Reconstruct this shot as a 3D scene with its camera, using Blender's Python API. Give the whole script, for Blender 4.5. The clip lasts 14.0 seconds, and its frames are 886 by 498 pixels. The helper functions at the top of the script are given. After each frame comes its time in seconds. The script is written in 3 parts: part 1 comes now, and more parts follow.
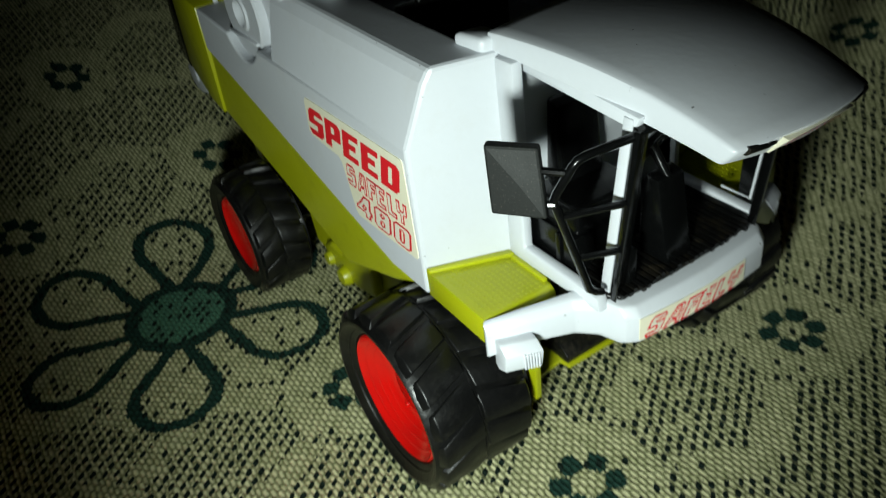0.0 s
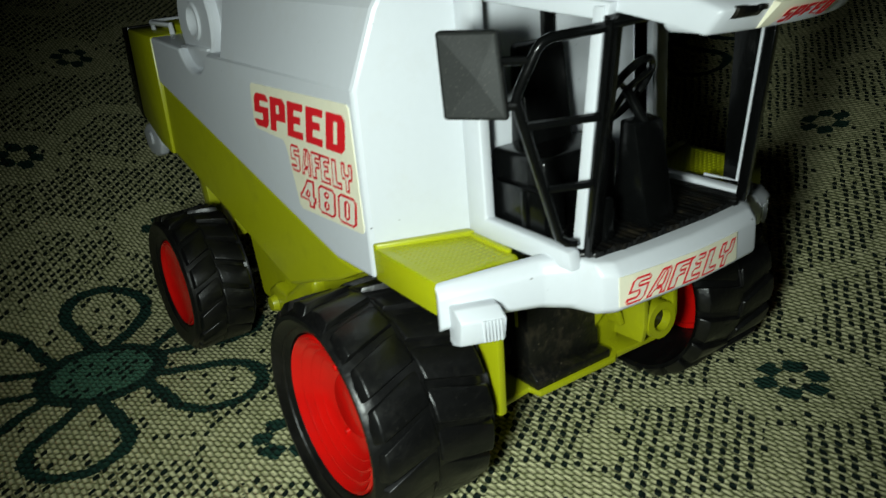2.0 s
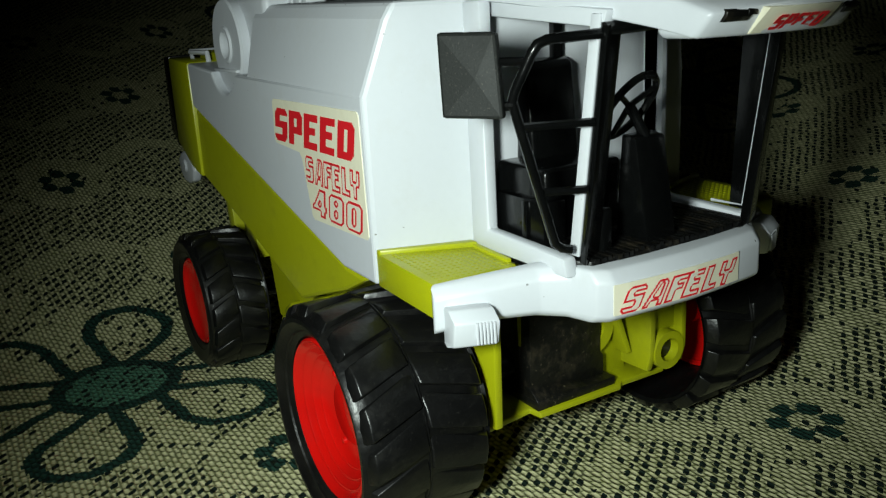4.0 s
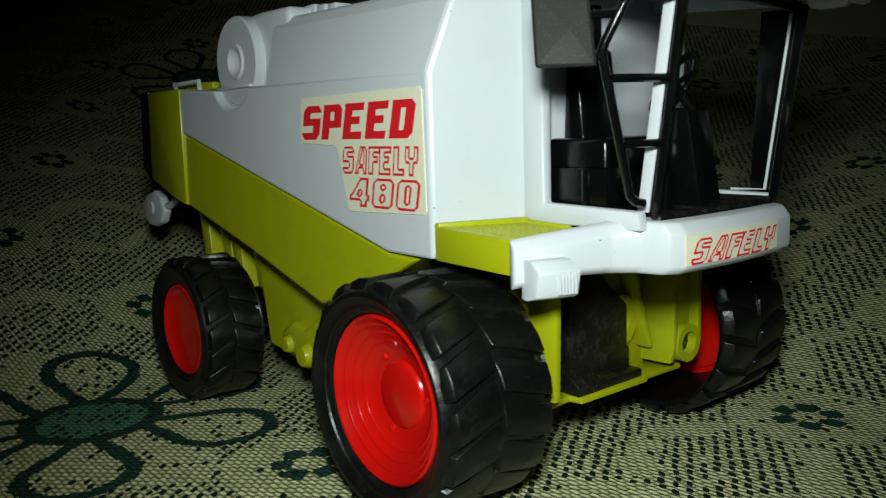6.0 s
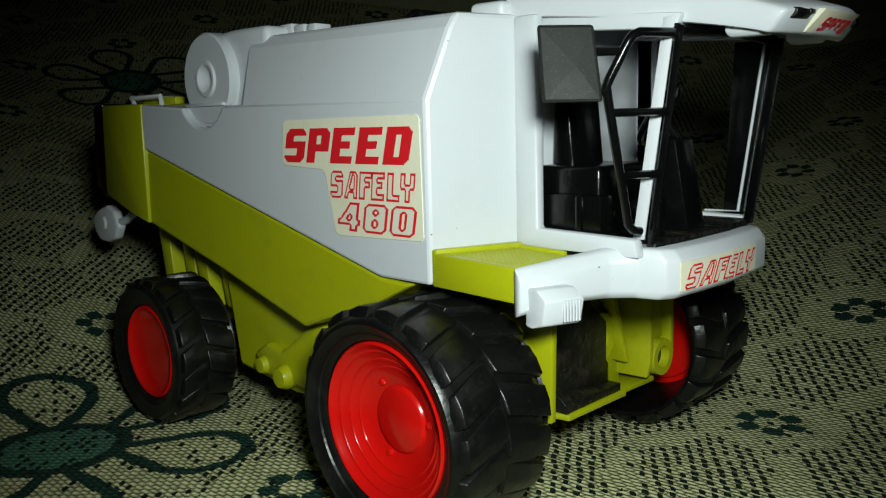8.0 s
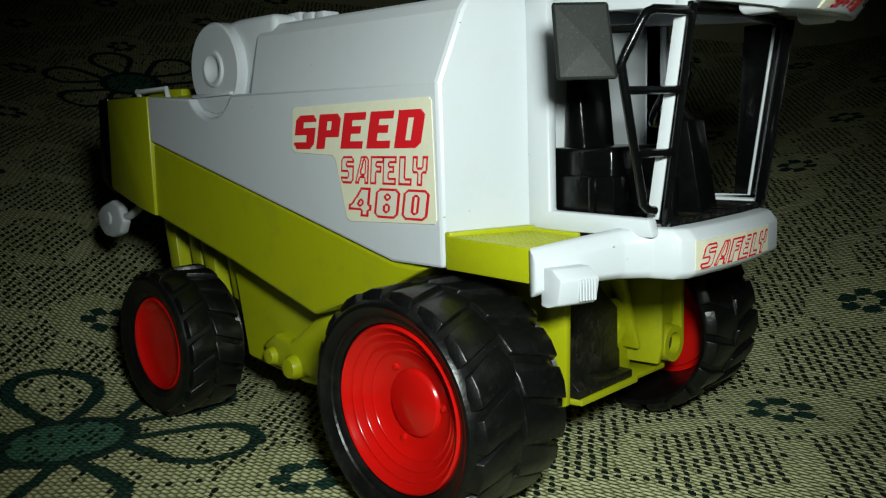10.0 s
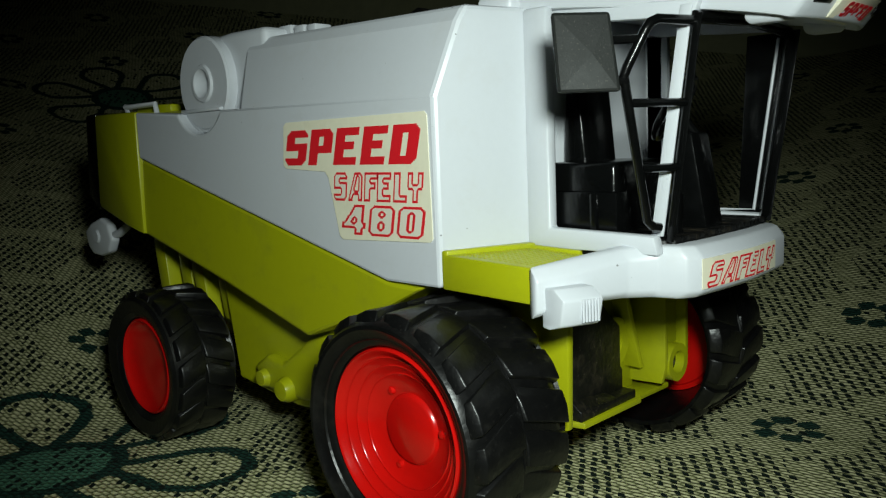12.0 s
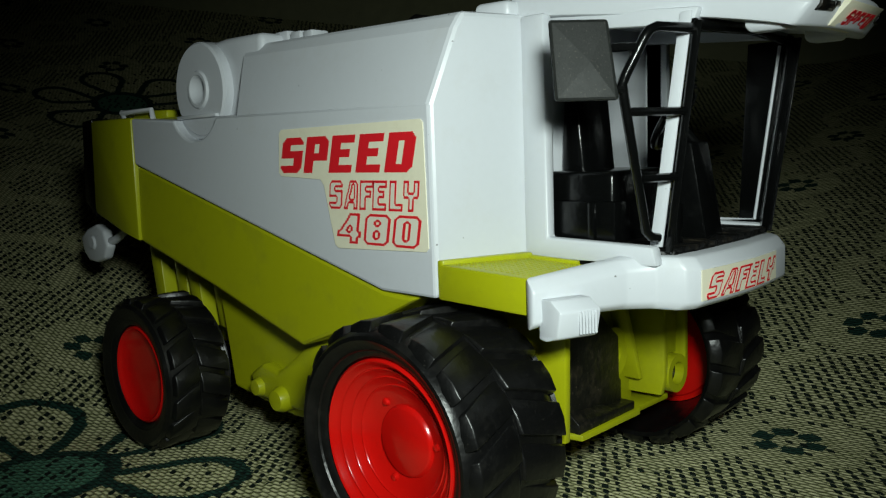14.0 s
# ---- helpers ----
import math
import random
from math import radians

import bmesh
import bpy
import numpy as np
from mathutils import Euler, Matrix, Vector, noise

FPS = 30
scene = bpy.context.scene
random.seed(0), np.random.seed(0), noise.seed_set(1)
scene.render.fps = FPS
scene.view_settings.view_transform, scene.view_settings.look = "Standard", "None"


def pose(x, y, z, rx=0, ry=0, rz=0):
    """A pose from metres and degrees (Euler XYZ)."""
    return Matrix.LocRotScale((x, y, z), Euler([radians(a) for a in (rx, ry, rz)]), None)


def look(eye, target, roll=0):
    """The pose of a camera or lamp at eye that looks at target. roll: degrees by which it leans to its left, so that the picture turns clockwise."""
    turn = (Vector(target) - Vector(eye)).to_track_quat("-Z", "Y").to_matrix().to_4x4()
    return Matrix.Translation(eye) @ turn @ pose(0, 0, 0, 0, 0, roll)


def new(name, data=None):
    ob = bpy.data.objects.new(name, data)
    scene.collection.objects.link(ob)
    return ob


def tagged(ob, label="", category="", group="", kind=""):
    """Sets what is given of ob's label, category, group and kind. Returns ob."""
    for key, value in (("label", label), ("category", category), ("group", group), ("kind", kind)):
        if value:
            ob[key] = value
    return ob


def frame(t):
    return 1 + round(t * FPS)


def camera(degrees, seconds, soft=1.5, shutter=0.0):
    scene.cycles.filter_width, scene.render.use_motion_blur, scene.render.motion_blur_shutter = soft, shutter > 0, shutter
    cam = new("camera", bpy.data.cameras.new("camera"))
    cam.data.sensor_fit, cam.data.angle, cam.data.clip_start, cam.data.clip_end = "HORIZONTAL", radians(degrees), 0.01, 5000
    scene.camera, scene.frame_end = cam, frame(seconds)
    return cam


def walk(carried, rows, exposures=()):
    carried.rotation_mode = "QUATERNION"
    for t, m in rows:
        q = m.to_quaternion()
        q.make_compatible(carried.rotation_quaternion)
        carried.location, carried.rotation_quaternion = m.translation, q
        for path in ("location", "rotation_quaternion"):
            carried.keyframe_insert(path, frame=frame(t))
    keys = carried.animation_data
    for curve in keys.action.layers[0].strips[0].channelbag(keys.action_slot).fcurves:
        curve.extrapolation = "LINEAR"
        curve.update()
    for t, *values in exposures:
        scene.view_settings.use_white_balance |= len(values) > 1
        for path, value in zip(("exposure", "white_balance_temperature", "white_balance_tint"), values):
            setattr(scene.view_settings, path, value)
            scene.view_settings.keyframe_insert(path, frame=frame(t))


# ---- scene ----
cam = camera(56.85, 14.0, soft=1.25, shutter=0.5)
ROWS = [
    (0, 0.2292, -0.1205, 0.2934, 54.554, 6.624, 55.659),
    (0.5, 0.2425, -0.1325, 0.2435, 65.374, 4.598, 57.708),
    (1, 0.2457, -0.1523, 0.2009, 68.996, 3.887, 54.595),
    (1.5, 0.2260, -0.1484, 0.1917, 69.192, 3.946, 53.303),
    (2, 0.2315, -0.1224, 0.2014, 68.462, 4.719, 54.861),
    (2.5, 0.2435, -0.1130, 0.2057, 69.748, 5.182, 56.512),
    (3, 0.2476, -0.1121, 0.2024, 70.348, 4.564, 58.045),
    (3.5, 0.2481, -0.1137, 0.1953, 71.457, 3.848, 58.929),
    (6, 0.2216, -0.1787, 0.1364, 81.507, 1.814, 50.095),
    (6.5, 0.2158, -0.2013, 0.1506, 81.253, 0.783, 48.227),
    (7, 0.2133, -0.2052, 0.1501, 81.374, 0.835, 46.857),
    (7.5, 0.2091, -0.2017, 0.1476, 81.251, 1.113, 45.634),
    (8, 0.2044, -0.2001, 0.1483, 81.055, 1.577, 44.363),
    (10.5, 0.1977, -0.2051, 0.1389, 81.844, 1.941, 43.947),
    (11, 0.1925, -0.2016, 0.1399, 82.321, 1.943, 43.714),
    (11.5, 0.1914, -0.1987, 0.1397, 82.191, 2.130, 43.641),
    (12, 0.1927, -0.1974, 0.1407, 82.384, 2.298, 43.689),
    (12.5, 0.1927, -0.1982, 0.1426, 82.214, 2.458, 43.911),
    (13, 0.1927, -0.1965, 0.1399, 82.582, 2.223, 43.854),
    (13.5, 0.1918, -0.1943, 0.1399, 82.663, 2.060, 43.843),
    (14, 0.1913, -0.1932, 0.1415, 82.772, 2.083, 43.815),
]
walk(cam, [(t, pose(x, y, z, rx, ry, rz)) for t, x, y, z, rx, ry, rz in ROWS], [(0.0, 0.16), (0.5, 0.26), (1.5, 0.22), (2.0, 0.04), (3.0, 0.0), (3.5, 0.0), (6.0, -0.06), (7.5, -0.06), (10.5, -0.02), (11.5, -0.06), (12.0, -0.16), (12.5, -0.24), (14.0, -0.26)])

# ---- light: the camera's own torch, and an almost dark room ----
world = bpy.data.worlds.new("night")
scene.world = world
world.use_nodes = True
world.node_tree.nodes["Background"].inputs[0].default_value = (0.5, 0.7, 0.55, 1)
world.node_tree.nodes["Background"].inputs[1].default_value = 0.002
torch_data = bpy.data.lights.new("torch", "SPOT")
torch_data.energy, torch_data.color, torch_data.shadow_soft_size = 4.9, (0.87, 1.0, 0.93), 0.020
torch_data.spot_size, torch_data.spot_blend = radians(79), 1.0
torch = new("torch", torch_data)
torch.matrix_world = look((0.217, -0.176, 0.192), (-0.006, 0.030, 0.094))


# ---- node helpers ----
class Val:
    """A number that a node tree works out."""

    def __init__(self, tree, socket):
        self.tree, self.socket = tree, socket

    def op(self, kind, *others):
        node = self.tree.nodes.new("ShaderNodeMath")
        node.operation = kind
        for n, item in enumerate((self, *others)):
            if isinstance(item, Val):
                self.tree.links.new(item.socket, node.inputs[n])
            else:
                node.inputs[n].default_value = item
        return Val(self.tree, node.outputs[0])

    def __add__(self, o): return self.op("ADD", o)
    def __sub__(self, o): return self.op("SUBTRACT", o)
    def __mul__(self, o): return self.op("MULTIPLY", o)
    def __truediv__(self, o): return self.op("DIVIDE", o)
    def lt(self, o): return self.op("LESS_THAN", o)
    def gt(self, o): return self.op("GREATER_THAN", o)
    def max(self, o): return self.op("MAXIMUM", o)
    def min(self, o): return self.op("MINIMUM", o)
    def abs(self): return self.op("ABSOLUTE")
    def floor(self): return self.op("FLOOR")
    def round(self): return self.op("ROUND")
    def fract(self): return self.op("FRACT")
    def sin(self): return self.op("SINE")
    def cos(self): return self.op("COSINE")
    def sqrt(self): return self.op("SQRT")
    def inv(self): return self.op("MULTIPLY_ADD", -1.0, 1.0)


def material(name, colour, rough=0.4, metal=0.0, grain=0.0, grain_scale=400.0, bump=0.0, spec=0.5, dirt=None, dirt_amount=0.0, dirt_scale=60.0, coat=0.0, specks=0.0, speck_colour=(0.05, 0.045, 0.04), speck_scale=430, speck_from=0.755):
    m = bpy.data.materials.new(name)
    m.use_nodes = True
    t = m.node_tree
    b = t.nodes["Principled BSDF"]
    b.inputs["Roughness"].default_value = rough
    b.inputs["Metallic"].default_value = metal
    b.inputs["Specular IOR Level"].default_value = spec
    b.inputs["Coat Weight"].default_value = coat
    b.inputs["Coat Roughness"].default_value = 0.12
    pos = t.nodes.new("ShaderNodeTexCoord")
    fine = t.nodes.new("ShaderNodeTexNoise")
    fine.inputs["Scale"].default_value, fine.inputs["Detail"].default_value = grain_scale, 4
    t.links.new(pos.outputs["Object"], fine.inputs["Vector"])
    wide = t.nodes.new("ShaderNodeTexNoise")
    wide.inputs["Scale"].default_value, wide.inputs["Detail"].default_value = dirt_scale, 6
    wide.inputs["Roughness"].default_value = 0.7
    t.links.new(pos.outputs["Object"], wide.inputs["Vector"])
    mix = t.nodes.new("ShaderNodeMix")
    mix.data_type = "RGBA"
    mix.inputs["A"].default_value = (*[c * (1 - grain) for c in colour], 1)
    mix.inputs["B"].default_value = (*[min(1, c * (1 + grain)) for c in colour], 1)
    t.links.new(fine.outputs["Fac"], mix.inputs["Factor"])
    out = mix.outputs["Result"]
    if dirt:
        ramp = t.nodes.new("ShaderNodeMapRange")
        ramp.inputs["From Min"].default_value, ramp.inputs["From Max"].default_value = 0.52, 0.78
        ramp.inputs["To Max"].default_value = dirt_amount
        t.links.new(wide.outputs["Fac"], ramp.inputs["Value"])
        over = t.nodes.new("ShaderNodeMix")
        over.data_type = "RGBA"
        over.inputs["B"].default_value = (*dirt, 1)
        t.links.new(ramp.outputs["Result"], over.inputs["Factor"])
        t.links.new(out, over.inputs["A"])
        out = over.outputs["Result"]
    if specks:
        spot = t.nodes.new("ShaderNodeTexNoise")
        spot.inputs["Scale"].default_value, spot.inputs["Detail"].default_value = speck_scale, 2
        t.links.new(pos.outputs["Object"], spot.inputs["Vector"])
        cut = t.nodes.new("ShaderNodeMapRange")
        cut.inputs["From Min"].default_value, cut.inputs["From Max"].default_value = speck_from, speck_from + 0.03
        cut.inputs["To Max"].default_value = specks
        t.links.new(spot.outputs["Fac"], cut.inputs["Value"])
        dab = t.nodes.new("ShaderNodeMix")
        dab.data_type = "RGBA"
        dab.inputs["B"].default_value = (*speck_colour, 1)
        t.links.new(cut.outputs["Result"], dab.inputs["Factor"])
        t.links.new(out, dab.inputs["A"])
        out = dab.outputs["Result"]
    t.links.new(out, b.inputs["Base Color"])
    vary = t.nodes.new("ShaderNodeMapRange")
    vary.inputs["To Min"].default_value, vary.inputs["To Max"].default_value = max(0.02, rough - 0.1), min(1, rough + 0.14)
    t.links.new(wide.outputs["Fac"], vary.inputs["Value"])
    t.links.new(vary.outputs["Result"], b.inputs["Roughness"])
    if bump:
        bp = t.nodes.new("ShaderNodeBump")
        bp.inputs["Strength"].default_value, bp.inputs["Distance"].default_value = bump, 0.0006
        t.links.new(fine.outputs["Fac"], bp.inputs["Height"])
        t.links.new(bp.outputs["Normal"], b.inputs["Normal"])
    return m


WHITE = material("white plastic", (0.61, 0.63, 0.67), 0.36, grain=0.02, bump=0.06, dirt=(0.42, 0.38, 0.30), dirt_amount=0.16, dirt_scale=45, specks=0.75)
YELLOW = material("lime yellow plastic", (0.40, 0.42, 0.006), 0.33, grain=0.04, bump=0.08, dirt=(0.16, 0.15, 0.03), dirt_amount=0.3, dirt_scale=40)
BLACK = material("black plastic", (0.0026, 0.0028, 0.0028), 0.19, grain=0.25, bump=0.2, spec=0.34, dirt=(0.01, 0.01, 0.009), dirt_amount=0.2)
MATT_BLACK = material("matt black plastic", (0.0032, 0.0032, 0.003), 0.36, grain=0.3, bump=0.35, spec=0.35, dirt=(0.10, 0.075, 0.04), dirt_amount=0.3, dirt_scale=110)
DUSTY = material("dusty black plastic", (0.006, 0.006, 0.005), 0.42, grain=0.4, bump=0.5, spec=0.4, dirt=(0.13, 0.10, 0.06), dirt_amount=0.3, dirt_scale=170, specks=0.5, speck_colour=(0.15, 0.12, 0.08), speck_scale=700, speck_from=0.68)
GREY = material("dark grey moulded plastic", (0.008, 0.009, 0.008), 0.58, grain=0.6, grain_scale=1800, bump=0.10, spec=0.3, specks=0.5, speck_colour=(0.06, 0.055, 0.045), speck_scale=1500, speck_from=0.66)
RUBBER = material("black rubber", (0.0045, 0.0045, 0.0045), 0.33, grain=0.3, bump=0.3, spec=0.42, dirt=(0.035, 0.033, 0.028), dirt_amount=0.4, dirt_scale=70, specks=0.35, speck_colour=(0.06, 0.056, 0.048), speck_scale=1300, speck_from=0.68)
RED = material("red plastic", (0.64, 0.006, 0.004), 0.15, grain=0.05, bump=0.05, dirt=(0.25, 0.01, 0.01), dirt_amount=0.35, dirt_scale=50)
CREAM = material("cream sticker paper", (0.82, 0.78, 0.60), 0.45, grain=0.05, dirt=(0.5, 0.42, 0.25), dirt_amount=0.25, dirt_scale=80)
RED_INK = material("red ink", (0.72, 0.014, 0.022), 0.42, grain=0.05)
PALE_INK = material("pale ink", (0.76, 0.72, 0.60), 0.45, grain=0.03)
WALLPAINT = material("dull olive wall paint", (0.22, 0.22, 0.12), 0.8, grain=0.2, grain_scale=60, dirt=(0.1, 0.1, 0.06), dirt_amount=0.4, dirt_scale=5)


def carpet_material():
    """Cream woven cloth with a honeycomb of small flowers, three large ones and rows of dark dashes."""
    m = bpy.data.materials.new("woven lace carpet")
    m.use_nodes = True
    t = m.node_tree
    b = t.nodes["Principled BSDF"]
    uvn = t.nodes.new("ShaderNodeUVMap")
    wob = t.nodes.new("ShaderNodeTexNoise")
    wob.inputs["Scale"].default_value = 90
    t.links.new(uvn.outputs[0], wob.inputs["Vector"])
    sep = t.nodes.new("ShaderNodeSeparateXYZ")
    t.links.new(uvn.outputs[0], sep.inputs[0])
    U, V = Val(t, sep.outputs[0]), Val(t, sep.outputs[1])
    n = Val(t, wob.outputs["Fac"]) - 0.5
    wobc = t.nodes.new("ShaderNodeSeparateColor")
    t.links.new(wob.outputs["Color"], wobc.inputs[0])
    # thread grid: the pattern follows whole stitches
    S = 0.0013
    u = ((U / S).round() * S) + (Val(t, wobc.outputs[0]) - 0.5) * 0.004
    v = ((V / S).round() * S) + (Val(t, wobc.outputs[1]) - 0.5) * 0.004
    # nearest point of the triangular net with steps (0.1208, 0.0502) and (-0.005, 0.1435) from (-0.186, -0.067)
    du, dv = u + 0.186, v + 0.067
    best = None
    col = (du / 0.119).floor()
    for k in (-1.0, 0.0, 1.0, 2.0):
        c = col + k
        turn = ((dv - c * 0.0502) / 0.1435).round()
        ru = du - c * 0.1208 + turn * 0.005
        rv = dv - c * 0.0502 - turn * 0.1435
        d2 = ru * ru + rv * rv
        if best is None:
            best = (d2, ru, rv)
        else:
            pick = d2.lt(best[0])
            keep = pick.inv()
            best = (d2.min(best[0]), ru * pick + best[1] * keep, rv * pick + best[2] * keep)
    r = best[0].sqrt()
    ang = best[2].op("ARCTAN2", best[1])
    # big flowers
    flowers = [(-0.186, -0.067), (-0.297, 0.505), (-0.724, 0.334)]
    near_big, line, core = None, None, None
    for fu, fv in flowers:
        a, c = u - fu, v - fv
        rr = (a * a + c * c).sqrt()
        th = c.op("ARCTAN2", a) + math.radians(22)
        k = (th / math.radians(60)).round() * math.radians(60)
        th = th - k
        lx, ly = rr * th.cos(), rr * th.sin()
        # a petal: a wedge that ends in a wide round tip
        qx, qy = ly.abs(), lx - 0.031
        r1, r2, h = 0.004, 0.0220, 0.0385
        bb = (r1 - r2) / h
        aa = math.sqrt(1 - bb * bb)
        kk = qx * -bb + qy * aa
        mid = qx * aa + qy * bb - r1
        top = (qx * qx + (qy - h) * (qy - h)).sqrt() - r2
        is_top = kk.gt(aa * h)
        edge = ((top * is_top + mid * is_top.inv()).abs()).lt(0.0035) * lx.gt(0.028)
        ring = ((rr - 0.029).abs()).lt(0.0040)
        ln = edge.max(ring)
        cr = rr.lt(0.029)
        nb = rr.lt(0.088)
        near_big = nb if near_big is None else near_big.max(nb)
        line = ln if line is None else line.max(ln)
        core = cr if core is None else core.max(cr)
    not_big = near_big.inv()
    # small flowers: six dark blobs round a pale middle
    k6 = (ang / math.radians(60)).round() * math.radians(60)
    a6 = ang - k6
    bx, by = r * a6.cos() - 0.0117, r * a6.sin()
    blob = (bx * bx * bx * bx + by * by * by * by).op("POWER", 0.25).lt(0.0049)
    small = blob * not_big
    # dotted circle round each small flower and plain bands between the fields
    plain = r.lt(0.036)
    halo = ((r - 0.036).abs()).lt(0.002)
    band = ((best[1] * 0.87 + best[2] * 0.5).abs()).lt(0.0075).max(((best[1] * -0.87 + best[2] * 0.5).abs()).lt(0.0075)) * r.gt(0.04)
    # rows of dashes
    du2 = U + (Val(t, wobc.outputs[0]) - 0.5) * 0.0016
    dv2 = V + (Val(t, wobc.outputs[1]) - 0.5) * 0.0016
    row = (dv2 / 0.0047).floor()
    shift = (row * 0.5).fract()
    along = du2 / 0.0064 + shift
    px = along.fract() - 0.5
    py = (dv2 / 0.0047).fract() - 0.5
    sparse = ((along.floor() * 12.9898 + row * 78.233).sin() * 43758.5).fract()
    sparse2 = ((along.floor() * 39.346 + row * 11.135).sin() * 24634.6).fract()
    jx, jy = px + (sparse2 - 0.5) * 0.22, py + (sparse - 0.5) * 0.2
    across = ((jx + jy * 0.45) / (sparse * 0.08 + 0.190)).abs().op("POWER", 4.0)
    dash = (across + (jy / 0.36).abs().op("POWER", 4.0)).lt(1.0) * sparse2.gt(0.06)
    field = plain.inv() * band.inv()
    petal_in = near_big * core.inv()
    dots = dash * (field * not_big).max(halo * sparse.gt(0.35) * not_big).max(petal_in * sparse.gt(0.80)).max(core * sparse.gt(0.45)).max(band * sparse.gt(0.93)).max(plain * sparse.gt(0.93))
    # weave: staggered pale stitches, each of its own shade
    line_v = dv2 / 0.0025 + (Val(t, wobc.outputs[2]) - 0.5) * 0.5
    lay = line_v.floor()
    stitch = du2 / 0.0052 + (lay * 0.5).fract()
    sx, sy = (stitch.fract() - 0.5) * 2.0, (line_v.fract() - 0.5) * 2.0
    hump = (sx.abs().op("POWER", 3.0) + sy.abs().op("POWER", 2.4)).min(1.0).inv()
    shade = ((stitch.floor() * 17.13 + lay * 57.31).sin() * 31415.9).fract()
    weave = hump * 1.25 + (shade - 0.5) * 0.55 - 0.75
    grain = t.nodes.new("ShaderNodeTexNoise")
    grain.inputs["Scale"].default_value, grain.inputs["Detail"].default_value = 480, 3
    t.links.new(uvn.outputs[0], grain.inputs["Vector"])
    cloud = t.nodes.new("ShaderNodeTexNoise")
    cloud.inputs["Scale"].default_value, cloud.inputs["Detail"].default_value = 14, 5
    t.links.new(uvn.outputs[0], cloud.inputs["Vector"])

    def mix(a, c, fac):
        node = t.nodes.new("ShaderNodeMix")
        node.data_type = "RGBA"
        for name, item in (("A", a), ("B", c)):
            if isinstance(item, tuple):
                node.inputs[name].default_value = (*item, 1)
            else:
                t.links.new(item, node.inputs[name])
        t.links.new(fac.socket, node.inputs["Factor"])
        return node.outputs["Result"]

    base = mix((0.20, 0.21, 0.085), (0.90, 0.85, 0.51), Val(t, grain.outputs["Fac"]) * 0.9 + weave * 0.6 + 0.12)
    base = mix(base, (0.27, 0.33, 0.13), Val(t, cloud.outputs["Fac"]) * 0.3)
    green_core = mix((0.05, 0.15, 0.095), (0.10, 0.25, 0.16), Val(t, grain.outputs["Fac"]))
    ground = mix(base, green_core, core)
    dark_green = mix((0.006, 0.03, 0.022), (0.02, 0.065, 0.045), Val(t, grain.outputs["Fac"]) + weave * 0.3)
    ground = mix(ground, dark_green, line.max(small))
    ground = mix(ground, (0.006, 0.016, 0.011), dots)
    t.links.new(ground, b.inputs["Base Color"])
    b.inputs["Roughness"].default_value = 0.85
    b.inputs["Specular IOR Level"].default_value = 0.25
    bp = t.nodes.new("ShaderNodeBump")
    bp.inputs["Strength"].default_value, bp.inputs["Distance"].default_value = 1.0, 0.0011
    hgt = weave * 0.5 - dots * 1.2 + Val(t, grain.outputs["Fac"]) * 0.5
    t.links.new(hgt.socket, bp.inputs["Height"])
    t.links.new(bp.outputs["Normal"], b.inputs["Normal"])
    return m


CARPET = carpet_material()


# ---- mesh helpers ----
def mesh_ob(name, bm, mat, smooth=True, crease=38):
    bmesh.ops.recalc_face_normals(bm, faces=bm.faces)
    me = bpy.data.meshes.new(name)
    bm.to_mesh(me)
    bm.free()
    me.materials.append(mat)
    if smooth:
        me.shade_smooth()
        me.set_sharp_from_angle(angle=radians(crease))
    return new(name, me)


def part(name, bm, mat, parent, label="", smooth=True, crease=38):
    ob = mesh_ob(name, bm, mat, smooth, crease)
    ob.parent = parent
    if label:
        tagged(ob, label)
    return ob


def solid(loops, bevel=0.0, segments=2):
    """A closed body through loops of equal length, capped at both ends, with its edges rounded."""
    bm = bmesh.new()
    rings = [[bm.verts.new(p) for p in loop] for loop in loops]
    n = len(rings[0])
    for a, b in zip(rings, rings[1:]):
        for i in range(n):
            bm.faces.new((a[i], a[(i + 1) % n], b[(i + 1) % n], b[i]))
    bm.faces.new(rings[0])
    bm.faces.new(rings[-1][::-1])
    bmesh.ops.recalc_face_normals(bm, faces=bm.faces)
    if bevel:
        sharp = [e for e in bm.edges if e.calc_face_angle(0) > 0.35]
        bmesh.ops.bevel(bm, geom=sharp, offset=bevel, segments=segments, affect="EDGES", profile=0.5, clamp_overlap=True)
    return bm


def side(profile, y0, y1, bevel=0.0, segments=2):
    """A side outline (x, z) drawn out from y0 to y1."""
    return solid([[(x, y, z) for x, z in profile] for y in (y0, y1)], bevel, segments)


def plan(profile, z0, z1, bevel=0.0, segments=2):
    """A ground plan (x, y) drawn up from z0 to z1."""
    return solid([[(x, y, z) for x, y in profile] for z in (z0, z1)], bevel, segments)


def box(x0, x1, y0, y1, z0, z1, bevel=0.0006, segments=2):
    return plan([(x0, y0), (x1, y0), (x1, y1), (x0, y1)], z0, z1, bevel, segments)


def add(bm, other):
    """Joins other into bm."""
    me = bpy.data.meshes.new("tmp")
    other.to_mesh(me)
    other.free()
    bm.from_mesh(me)
    bpy.data.meshes.remove(me)
    return bm


def turned(bm, m):
    bmesh.ops.transform(bm, matrix=m, verts=bm.verts)
    return bm


